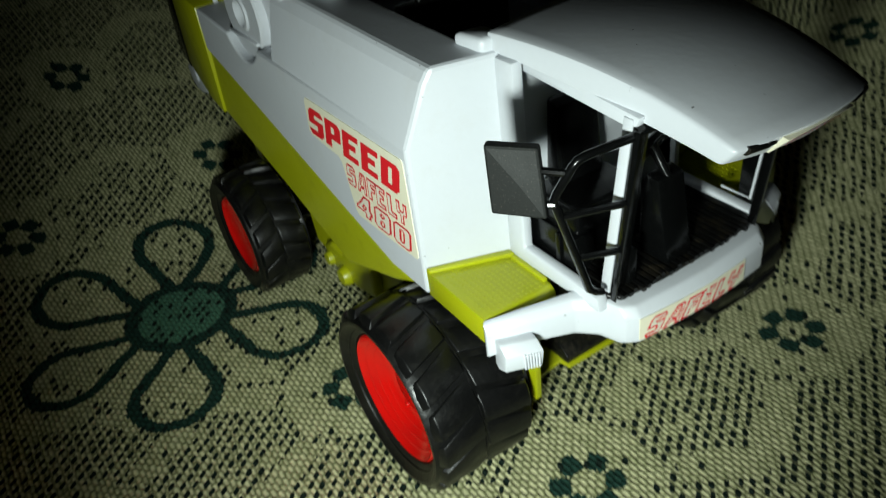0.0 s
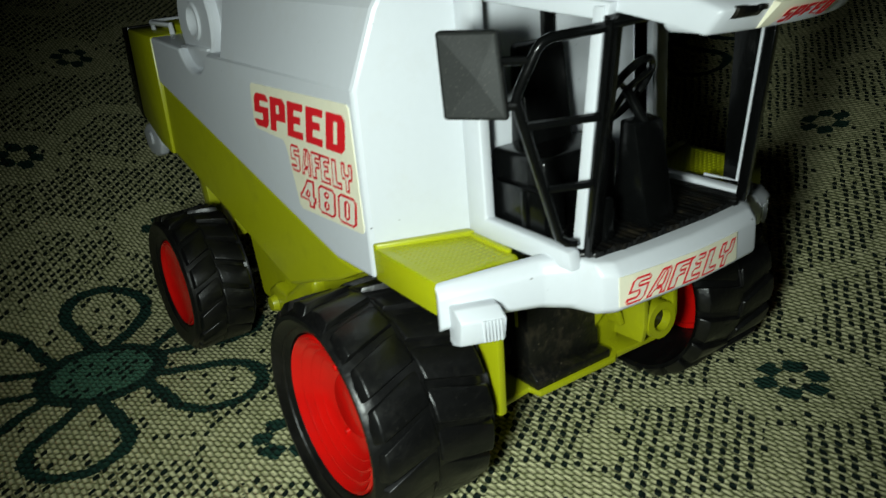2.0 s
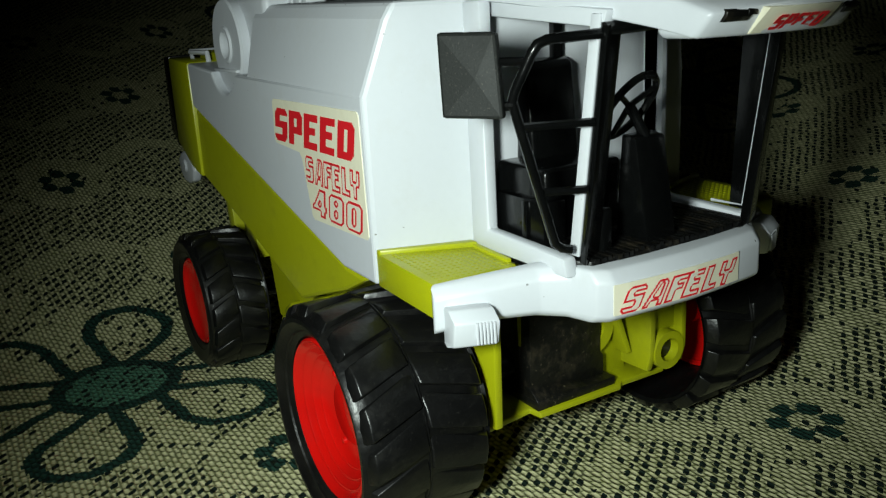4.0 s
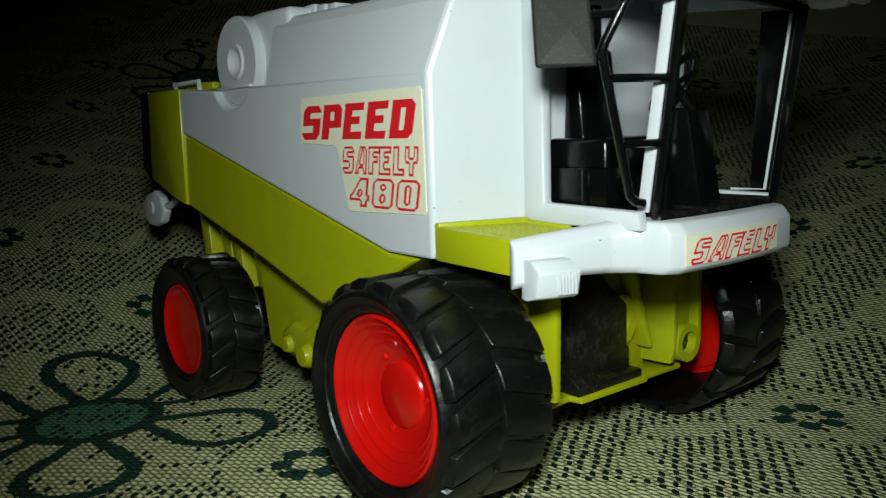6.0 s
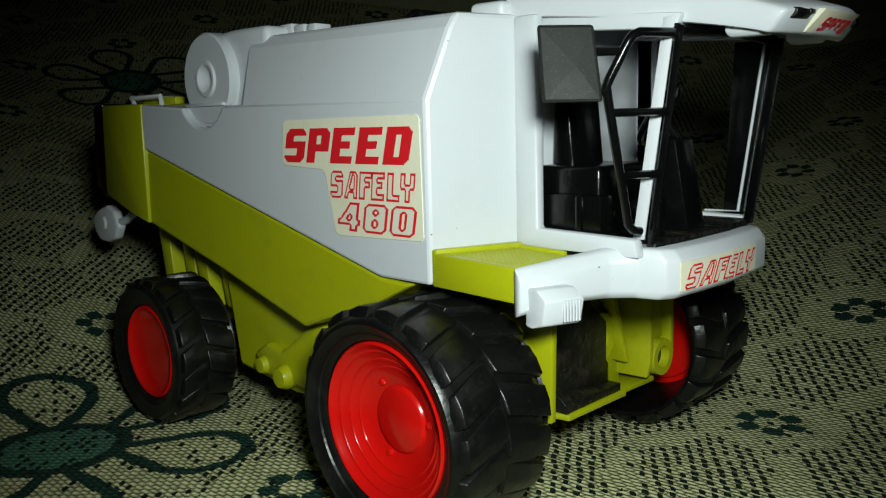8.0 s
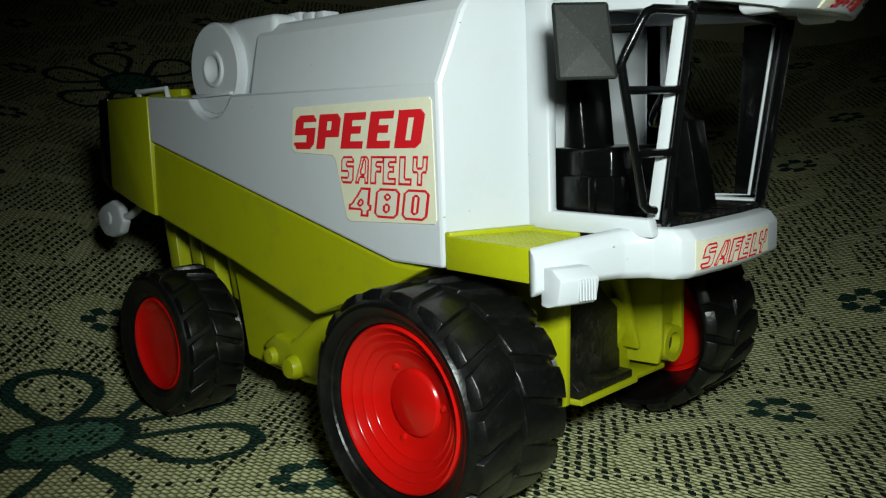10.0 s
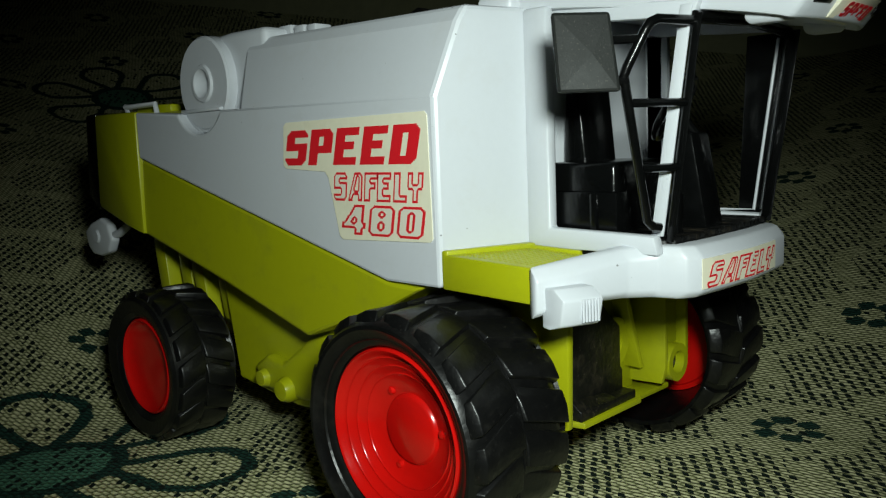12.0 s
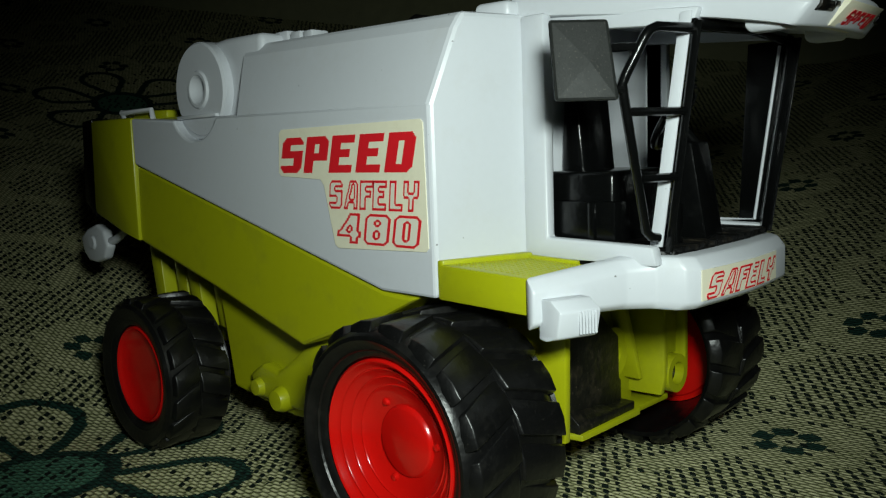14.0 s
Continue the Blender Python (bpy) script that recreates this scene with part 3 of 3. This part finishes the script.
for s in (1, -1):
    Y = (lambda y: y) if s == 1 else M
    frame_bm = side([(0.0130, 0.1110), (0.0130, 0.1935), (0.0228, 0.1935), (0.0228, 0.1182), (0.0630, 0.1172), (0.0645, 0.1110)], Y(0.0325), Y(0.0375), 0.0011)
    add(frame_bm, side([(0.0130, 0.1885), (0.0130, 0.1940), (0.0750, 0.1890), (0.0730, 0.1840)], Y(0.0390), Y(0.0430), 0.0009))
    part("cab_frame", frame_bm, WHITE, toy)
    part("cab_quarter", box(0.0150, 0.0245, Y(0.0350), Y(0.0375), 0.112, 0.189, 0.0005), WHITE, toy) if s == -1 else None
part("window_pillar", side([(0.0586, 0.1165), (0.0630, 0.1165), (0.0730, 0.1880), (0.0690, 0.1880)], 0.0384, 0.0394, 0.0004), WHITE, toy, "white front window pillar")
part("console", box(0.0195, 0.0460, 0.0385, 0.0480, 0.1150, 0.1305, 0.0008), BLACK, toy)
part("console_ridge", box(0.0360, 0.0385, 0.0372, 0.0390, 0.1150, 0.1300, 0.0005), BLACK, toy)
seat = part("seat", box(0.0170, 0.0440, 0.0410, 0.0740, 0.1150, 0.1405, 0.002, 3), BLACK, toy)
part("seat_back", side([(0.0160, 0.135), (0.0270, 0.136), (0.0235, 0.1720), (0.0180, 0.1740)], 0.0500, 0.0708, 0.002, 3), BLACK, seat)
part("seat_post", box(0.0155, 0.0185, 0.0662, 0.0705, 0.150, 0.1890, 0.0008), BLACK, seat)
col = side([(0.0500, 0.1150), (0.0650, 0.1150), (0.0590, 0.1490), (0.0525, 0.1500)], 0.0655, 0.0785, 0.001)
column = part("steering_column", col, BLACK, toy)
part("column_shaft", tube([(0.0575, 0.0718, 0.1480), (0.0497, 0.0718, 0.1578)], 0.0018), BLACK, column)
wheel_c, tiltm = Vector((0.0495, 0.0718, 0.1578)), Vector((-0.80, -0.20, 0.53)).to_track_quat("Z", "Y").to_matrix().to_4x4()
ring_pts = [wheel_c + (tiltm @ Vector((0.0120 * math.cos(a), 0.0120 * math.sin(a), 0))) for a in np.linspace(0, 2 * math.pi, 29)]
sw = tube(ring_pts, 0.0013, 8)
for a in (0.5, 2.6, 4.7):
    add(sw, tube([wheel_c, wheel_c + (tiltm @ Vector((0.0120 * math.cos(a), 0.0120 * math.sin(a), 0)))], 0.0010, 6))
part("steering_wheel", sw, BLACK, column)
part("floor_lever", box(0.0600, 0.0635, 0.0475, 0.0520, 0.1150, 0.1300, 0.001), BLACK, toy)

# black front posts, hand rails and mirror
for s in (1, -1):
    Y = (lambda y: y) if s == 1 else M
    p0, p1 = (Vector((0.0660, 0.0374, 0.1150)), Vector((0.0752, 0.0380, 0.1850))) if s == 1 else (Vector((0.0672, 0.1085, 0.1150)), Vector((0.0778, 0.1065, 0.1840)))
    w, g = (0.0105, 0.0014) if s == 1 else (0.0105, 0.0020)
    post = solid([[(p.x - g, p.y, p.z), (p.x + g, p.y, p.z), (p.x + g - w * 0.55, p.y + w, p.z), (p.x - g - w * 0.55, p.y + w, p.z)] for p in (p0, p1)], 0.0005)
    part("front_post", post, BLACK, toy, "glossy black window post")
part("door_panel", side([(0.0515, 0.1165), (0.0600, 0.1165), (0.0690, 0.1850), (0.0545, 0.1850)], 0.1195, 0.1215, 0.0005), BLACK, toy, "solid black door panel")
part("window_trim", tube([(0.0440, 0.1190, 0.1178), (0.0583, 0.1187, 0.1182), (0.0672, 0.1184, 0.1830)], 0.0006, 6), WHITE, toy, "thin white window trim")
part("window_top_bar", tube([(0.0735, 0.039, 0.1838), (0.0755, YC, 0.1850), (0.0735, M(0.039), 0.1838)], 0.0020), BLACK, toy)
E1, E2 = (0.0635, 0.0150, 0.1664), (0.0700, 0.0190, 0.1812)
LOWR = (0.0628, 0.0325, 0.1205)
rail = tube([LOWR, (0.0622, 0.0300, 0.1225), (0.0634, 0.0160, 0.1630), E1, (0.0645, 0.0153, 0.1690), (0.0690, 0.0180, 0.1792), E2, (0.0708, 0.0215, 0.1822), (0.0735, 0.0385, 0.1828)], 0.0015, 10)
for za in (0.40, 0.83):
    a = Vector(LOWR).lerp(Vector(E1), za)
    b = Vector((0.0655, 0.0372, 0.1150)).lerp(Vector((0.0747, 0.0378, 0.1850)), (a.z - 0.1150) / 0.0700)
    add(rail, tube([a, b], 0.0013, 8))
add(rail, tube([LOWR, (0.0640, 0.0350, 0.1200)], 0.0014, 8))
rail_ob = part("hand_rail", rail, BLACK, toy, "thin black ladder rail")
arms = tube([(0.0600, 0.0120, 0.1768), (0.0680, 0.0175, 0.1768)], 0.0013, 8)
add(arms, tube([(0.0610, 0.0120, 0.1650), (0.0640, 0.0150, 0.1650)], 0.0013, 8))
part("mirror_arm", arms, BLACK, rail_ob)
rim_q = [(0.0482, 0.0010, 0.1853), (0.0611, 0.0118, 0.1848), (0.0653, 0.0106, 0.1619), (0.0508, 0.0000, 0.1622)]
back_q = [(x - 0.0024, y + 0.0030, z) for x, y, z in rim_q]


def mirror():
    bm = bmesh.new()
    a = [bm.verts.new(p) for p in back_q]
    b = [bm.verts.new(p) for p in rim_q]
    tip = bm.verts.new((0.0588, 0.0062, 0.1727))
    for i in range(4):
        bm.faces.new((a[i], a[(i + 1) % 4], b[(i + 1) % 4], b[i]))
        bm.faces.new((b[i], b[(i + 1) % 4], tip))
    bm.faces.new(a)
    bmesh.ops.recalc_face_normals(bm, faces=bm.faces)
    bmesh.ops.bevel(bm, geom=[e for e in bm.edges if e.calc_face_angle(0) > 0.7], offset=0.0009, segments=2, affect="EDGES", profile=0.5, clamp_overlap=True)
    return bm


part("mirror_housing", mirror(), GREY, toy, "dark grey four-sided mirror housing", smooth=False)


# roof visor
def roof():
    bm = bmesh.new()
    nu, nv = 18, 14
    top, bot = [], []
    for i in range(nu + 1):
        u = i / nu
        rt, rb = [], []
        for j in range(nv + 1):
            v = j / nv
            w = 2 * v - 1
            half = 0.0410 - 0.0110 * u
            x1 = 0.1112 - 0.0060 * w * w
            x = 0.0080 + (x1 - 0.0080) * u
            y = YC + half * w
            zt = 0.2030 + 0.0015 * u - 0.0155 * u ** 2.6 - 0.0022 * w * w
            zb = 0.1935 - 0.0130 * u ** 1.4
            rt.append(bm.verts.new((x, y, zt)))
            rb.append(bm.verts.new((x - 0.0055 * u ** 8, y, min(zb, zt - 0.004))))
        top.append(rt)
        bot.append(rb)
    for i in range(nu):
        for j in range(nv):
            bm.faces.new((top[i][j], top[i + 1][j], top[i + 1][j + 1], top[i][j + 1]))
            bm.faces.new((bot[i][j], bot[i][j + 1], bot[i + 1][j + 1], bot[i + 1][j]))
    for i in range(nu):
        bm.faces.new((top[i][0], bot[i][0], bot[i + 1][0], top[i + 1][0]))
        bm.faces.new((top[i][nv], top[i + 1][nv], bot[i + 1][nv], bot[i][nv]))
    for j in range(nv):
        bm.faces.new((top[0][j], top[0][j + 1], bot[0][j + 1], bot[0][j]))
        bm.faces.new((top[nu][j], bot[nu][j], bot[nu][j + 1], top[nu][j + 1]))
    bmesh.ops.recalc_face_normals(bm, faces=bm.faces)
    bmesh.ops.bevel(bm, geom=[e for e in bm.edges if e.calc_face_angle(0) > 0.7], offset=0.0012, segments=2, affect="EDGES", profile=0.5, clamp_overlap=True)
    return bm


roof_ob = part("roof", roof(), WHITE, toy, "domed white cab roof")
for s in (1, -1):
    Y = (lambda y: y) if s == 1 else M
    slot = solid([[(x + d, Y(y), z) for x, z in ((0.1000, 0.1846), (0.1052, 0.1846), (0.1064, 0.1858), (0.1066, 0.1870), (0.1060, 0.1877), (0.1000, 0.1877))] for y, d in ((0.0486, 0.0002), (0.0560, 0.0017))], 0.0002)
    add(slot, solid([[(x + d, Y(y), z) for x, z in ((0.1000, 0.1860), (0.1066, 0.1860), (0.1068, 0.1870), (0.1056, 0.1886), (0.1000, 0.1886))] for y, d in ((0.0548, 0.0015), (0.0576, 0.0019))], 0.0002))
    part("roof_slot", slot, MATT_BLACK, roof_ob)

for s in (1, -1):
    Y = (lambda y: y) if s == 1 else M
    lamp_bm = solid([[(0.0850 + e, Y(0.0475 + e), z), (0.0960 - e, Y(0.0475 + e), z), (0.0985 - e, Y(0.0545 - e), z), (0.0850 + e, Y(0.0560 - e), z)] for z, e in ((0.1806, 0.0012), (0.1820, 0.0), (0.1860, 0.0))], 0.0006)
    part("roof_lamp", lamp_bm, WHITE, roof_ob)

# front hitch
part("hitch_side", side([(-0.020, 0.0990), (0.0350, 0.0985), (0.0350, 0.0860), (0.0342, 0.0490), (0.0200, 0.0470), (-0.010, 0.0560)], 0.0250, 0.0282, 0.0007), YELLOW, toy)
plate_bm = box(0.0060, 0.0090, 0.0556, 0.1095, 0.0400, 0.0985, 0.0006)
add(plate_bm, box(-0.0110, -0.0080, 0.0285, 0.0600, 0.0400, 0.0985, 0.0006))
hitch = part("hitch_plate", plate_bm, YELLOW, toy)
lip = [(-0.0090, 0.0285), (0.0180, 0.0283), (0.0150, 0.0540), (0.0205, 0.0552), (0.0211, 0.0960), (0.0190, 0.0985), (0.0195, 0.1220), (0.0070, 0.1290), (-0.0090, 0.1200)]
part("hitch_lip", solid([[(x, y, z) for x, y in lip] for z in (0.0378, 0.0404)], 0.0006), YELLOW, hitch)
outline = [(0.0553, 0.0415), (0.0930, 0.0415), (0.0930, 0.0522), (0.0915, 0.0536), (0.0913, 0.0710), (0.0830, 0.0775), (0.0760, 0.0850), (0.0560, 0.0930)]
block = solid([[(x, y, z) for y, z in outline] for x in (-0.0085, 0.0141)], 0.0005)
add(block, box(-0.0085, 0.0193, 0.0550, 0.0946, 0.0402, 0.0438, 0.0005))
add(block, solid([[(0.0100, y, 0.0428), (0.0190, y, 0.0428), (0.0189, y, 0.0440), (0.0139, y, h), (0.0100, y, h)] for y, h in ((0.0552, 0.0482), (0.0800, 0.0452))], 0.0003))
part("hitch_block", block, DUSTY, toy, "dusty black block in the hitch")
arm_bm = side([(0.0085, 0.0985), (0.0258, 0.0985), (0.0258, 0.0510), (0.0240, 0.0435), (0.0085, 0.0430)], 0.1075, 0.1105, 0.0006)
add(arm_bm, side([(0.0085, 0.0985), (0.0258, 0.0985), (0.0258, 0.0510), (0.0240, 0.0435), (0.0085, 0.0430)], 0.1250, 0.1280, 0.0006))
add(arm_bm, box(0.0085, 0.0215, 0.1095, 0.1260, 0.0585, 0.0985, 0.0005))


def eye_ring(cx, cy, cz, r0, r1, x0, x1):
    bm = lathe([(r0, x0), (r1, x0), (r1, x1), (r0, x1), (r0, x0)], (0, 0, 0), 32)
    return turned(bm, Matrix.Translation((cx, cy, cz)) @ Matrix.Rotation(radians(-90), 4, "Z"))


add(arm_bm, eye_ring(0.0, 0.1178, 0.0513, 0.0050, 0.0082, 0.006, 0.0265))
part("hitch_arm", arm_bm, YELLOW, hitch)
part("hitch_rib", solid([[(0.0085, y, 0.0985), (0.0165, y, 0.0985), (0.0165, y + 0.017, 0.0500), (0.0085, y + 0.017, 0.0500)] for y in (0.0865, 0.0895)], 0.0006), YELLOW, hitch)
# added black disc inside the eye: the hole's shade put into colour
part("hitch_eye_shade", turned(lathe([(0.0, 0.0), (0.0049, 0.0), (0.0049, 0.004), (0.0, 0.004)], (0, 0, 0), 24), Matrix.Translation((0.0185, 0.1178, 0.0513)) @ Matrix.Rotation(radians(-90), 4, "Z")), MATT_BLACK, hitch)
part("hitch_boss", eye_ring(0.0, 0.0880, 0.0640, 0.0060, 0.0110, 0.006, 0.0135), YELLOW, hitch)


# wheels
def tyre(R, w, rim, dish):
    """A tyre about the y axis, its shoulder at y = 0 and its bead sunk by dish, with a fine centre seam."""
    r = R - R * 0.062
    prof = [(rim, dish + 0.004), (rim + 0.0006, dish + 0.0008), (rim + 0.0016, dish), (rim + 0.0028, dish * 0.92), (rim + 0.0032, dish * 0.80), (rim + 0.0040, dish * 0.78), (r - 0.0036, dish * 0.40), (r - 0.0022, dish * 0.40), (r - 0.0008, dish * 0.70), (r, 0.0090), (r + 0.0004, w / 2), (r, w - 0.0085), (r - 0.0015, w - 0.004), (r - 0.004, w - 0.0012), (R * 0.885, w), (R * 0.86, w - 0.001), (R * 0.84, w * 0.75), (R * 0.70, w * 0.40), (rim, w * 0.38), (rim, dish + 0.004)]
    bm = lathe(prof, (0, 0, 0), 84)
    add(bm, lathe([(r, w / 2 - 0.0006), (R - 0.0016, w / 2 - 0.0002), (R - 0.0016, w / 2 + 0.0002), (r, w / 2 + 0.0006)], (0, 0, 0), 72))
    return bm


def lug_bm(R, w, lugs, half):
    """One broad wedge-shaped lug at the wheel's front, on the outer (0) or inner (1) half of the tread."""
    bm = bmesh.new()
    r, step = R - R * 0.062, 2 * math.pi / lugs
    ya, yb = (0.0034, w * 0.497) if half == 0 else (w - 0.0012, w * 0.503)
    rows = []
    for f, lead, trail in ((0.0, r - 0.0016, r - 0.0024), (0.10, R - 0.0004, R - 0.0010), (0.45, R - 0.0002, R - 0.0016), (0.97, R - 0.0004, r + 0.0002), (1.0, r + 0.0004, r - 0.0004)):
        y, a = ya + (yb - ya) * f, step * 0.52 * f
        wid = step * (0.40 + 0.06 * f)
        low = r - (0.0030 if f < 0.05 else 0.0012)
        rows.append([(a - wid, low, y), (a - wid * 0.90, lead, y), (a + wid * 0.05, (lead * 0.6 + trail * 0.4) + 0.0004 * (1 - f), y), (a + wid * 0.92, trail, y), (a + wid, low, y)])
    vs = [[bm.verts.new((rr * math.cos(a), y, rr * math.sin(a))) for a, rr, y in row] for row in rows]
    for p, q in zip(vs, vs[1:]):
        for i in range(4):
            bm.faces.new((p[i], p[i + 1], q[i + 1], q[i]))
    bm.faces.new(vs[0])
    bm.faces.new(vs[-1][::-1])
    bmesh.ops.recalc_face_normals(bm, faces=bm.faces)
    bmesh.ops.bevel(bm, geom=[e for e in bm.edges if e.calc_face_angle(0) > 0.55], offset=0.0005, segments=2, affect="EDGES", profile=0.5, clamp_overlap=True)
    return bm


def rim_bm(rim, deep, hub, dish, rings):
    """A turned dish, with fine rings and a raised flat hub where rings are given, else a plain bowl."""
    prof = [(rim + 0.0004, dish + 0.0045), (rim - 0.0002, dish + 0.0010), (rim - 0.0010, dish + 0.0004), (rim - 0.0018, dish + 0.0010), (rim * 0.915, dish + deep * 0.26)]
    for k in range(rings):
        s, e = 0.88 - 0.105 * k, 0.32 + 0.20 * k
        prof += [(rim * s, dish + deep * e), (rim * (s - 0.008), dish + deep * e - 0.0002), (rim * (s - 0.018), dish + deep * e - 0.0001), (rim * (s - 0.028), dish + deep * (e + 0.035))]
    if rings:
        prof += [(hub * 1.30, dish + deep * 0.93), (hub * 1.06, dish + deep), (hub * 1.01, dish + deep - 0.0010), (hub * 0.94, dish + deep - 0.0016), (0.0, dish + deep - 0.0016)]
    else:
        prof += [(rim * 0.85, dish + deep * 0.52), (rim * 0.70, dish + deep * 0.80), (rim * 0.45, dish + deep * 0.96), (hub, dish + deep), (0.0, dish + deep)]
    return lathe(prof, (0, 0, 0), 72)


def rim_inside(rim, w):
    return lathe([(rim, 0.0), (rim * 0.93, -0.0006), (rim * 0.90, 0.0006), (rim * 0.6, -0.0008), (rim * 0.3, -0.0008), (rim * 0.28, 0.0030), (0.0, 0.0030)], (0, 0, 0), 48)


def wheel(name, R, w, rim, deep, hub, dish, lugs, place, flip, rings):
    ob = new(name)
    ob.parent = toy
    part("tyre", tyre(R, w, rim, dish), RUBBER, ob, "black rubber tyre with slanted lugs")
    for half in (0, 1):
        first = part("lug", lug_bm(R, w, lugs, half), RUBBER, ob)
        first.rotation_euler.y = -half * math.pi / lugs
        for k in range(1, lugs):
            more = new("lug", first.data)
            more.parent = ob
            more.rotation_euler.y = -(k + half * 0.5) * 2 * math.pi / lugs
    disc = part("rim", rim_bm(rim, deep, hub, dish, rings), RED, ob, "glossy red rim")
    for k in range(rings):
        a = 2.2 + k * 2 * math.pi / 3
        part("rim_stud", lathe([(0.0, -0.0008), (0.0011, -0.0005), (0.0016, 0.0010)], (hub * 1.28 * math.cos(a), dish + deep - 0.0012, hub * 1.28 * math.sin(a)), 14), RED, disc)
    part("inner_rim", turned(rim_inside(R * 0.69, w), Matrix.Translation((0, w * 0.37, 0))), RED, ob)
    ob.matrix_local = pose(*place, 0, 0, 180 if flip else 0)
    return ob


wheel("front_wheel", 0.0434, 0.0512, 0.0303, 0.0105, 0.0118, 0.0060, 18, (-0.0030, -0.0296, 0.0529), False, 3)
wheel("front_wheel", 0.0434, 0.0512, 0.0303, 0.0105, 0.0118, 0.0060, 18, (-0.0030, M(-0.0296), 0.0529), True, 3)
wheel("rear_wheel", 0.0374, 0.0345, 0.0236, 0.0055, 0.0060, 0.0040, 18, (-0.1820, -0.0255, 0.0469), False, 0)
wheel("rear_wheel", 0.0374, 0.0345, 0.0236, 0.0055, 0.0060, 0.0040, 18, (-0.1820, M(-0.0255), 0.0469), True, 0)

# stickers
decal_pts = [(-0.0825, 0.1594), (-0.0040, 0.1600), (-0.0028, 0.1588), (-0.0022, 0.1166), (-0.0034, 0.1154), (-0.0500, 0.1140), (-0.0520, 0.1153), (-0.0570, 0.1375), (-0.0590, 0.1398), (-0.0840, 0.1410), (-0.0858, 0.1425), (-0.0842, 0.1580)]
sticker = part("sticker", side(decal_pts, -0.0004, 0.0002), CREAM, toy, "cream sticker with red letters", smooth=False)
on_side = lambda a, c, lift: Vector((a, -0.0005 - lift, c))
lettering("lettering", "SPEED", RED_INK, sticker, -0.0848, -0.0052, 0.1423, 0.1560, on_side, 8, 0.22)
for text, x0, x1, z0, z1 in (("SAFELY", -0.0545, -0.0050, 0.1288, 0.1395), ("480", -0.0510, -0.0045, 0.1162, 0.1275)):
    lettering("lettering", text, RED_INK, sticker, x0, x1, z0, z1, on_side, 9, 0.14)
    lettering("lettering_inside", text, PALE_INK, sticker, x0, x1, z0, z1, on_side, 9, 0.14, 4, 0.0001)


def on_bumper(y):
    for (x0, y0), (x1, y1) in zip(front, front[1:]):
        if y0 <= y <= y1:
            return x0 + (x1 - x0) * (y - y0) / (y1 - y0)
    return front[-1][0]


sb = bmesh.new()
ya, yb = 0.0420, 0.0955
cols = [ya + (yb - ya) * k / 10 for k in range(11)]
lo_v = [[sb.verts.new((on_bumper(y) + off, y, z)) for off, z in ((0.0001, 0.0999), (0.0004, 0.0999), (0.0004, 0.1097), (0.0001, 0.1097))] for y in cols]
for p, q in zip(lo_v, lo_v[1:]):
    for i in range(4):
        sb.faces.new((p[i], p[(i + 1) % 4], q[(i + 1) % 4], q[i]))
sb.faces.new(lo_v[0])
sb.faces.new(lo_v[-1][::-1])
plate = part("bumper_sticker", sb, CREAM, front_bumper, "cream sticker with red letters", smooth=False)
on_front = lambda a, c, lift: Vector((on_bumper(a) + 0.0005 + lift, a, c))
lettering("lettering", "SAFELY", RED_INK, plate, 0.0432, 0.0948, 0.1001, 0.1082, on_front, 9, 0.45)
lettering("lettering_inside", "SAFELY", PALE_INK, plate, 0.0432, 0.0948, 0.1001, 0.1082, on_front, 9, 0.45, 4, 0.0001)
roof_plate = part("roof_sticker", solid([[(x, y, z) for x, z in ((0.1000, 0.1815), (0.1050, 0.1811), (0.1112, 0.1875), (0.1040, 0.1885))] for y in (0.0590, 0.0880)], 0.0003), CREAM, roof_ob, "cream sticker with red letters")
lettering("lettering", "SPEED", RED_INK, roof_plate, 0.0640, 0.0850, 0.0010, 0.0062, lambda a, c, lift: Vector((0.1052 + c * 0.70 + 0.0003, a, 0.1811 + c * 0.72 - 0.0001)), 8, 0.2)
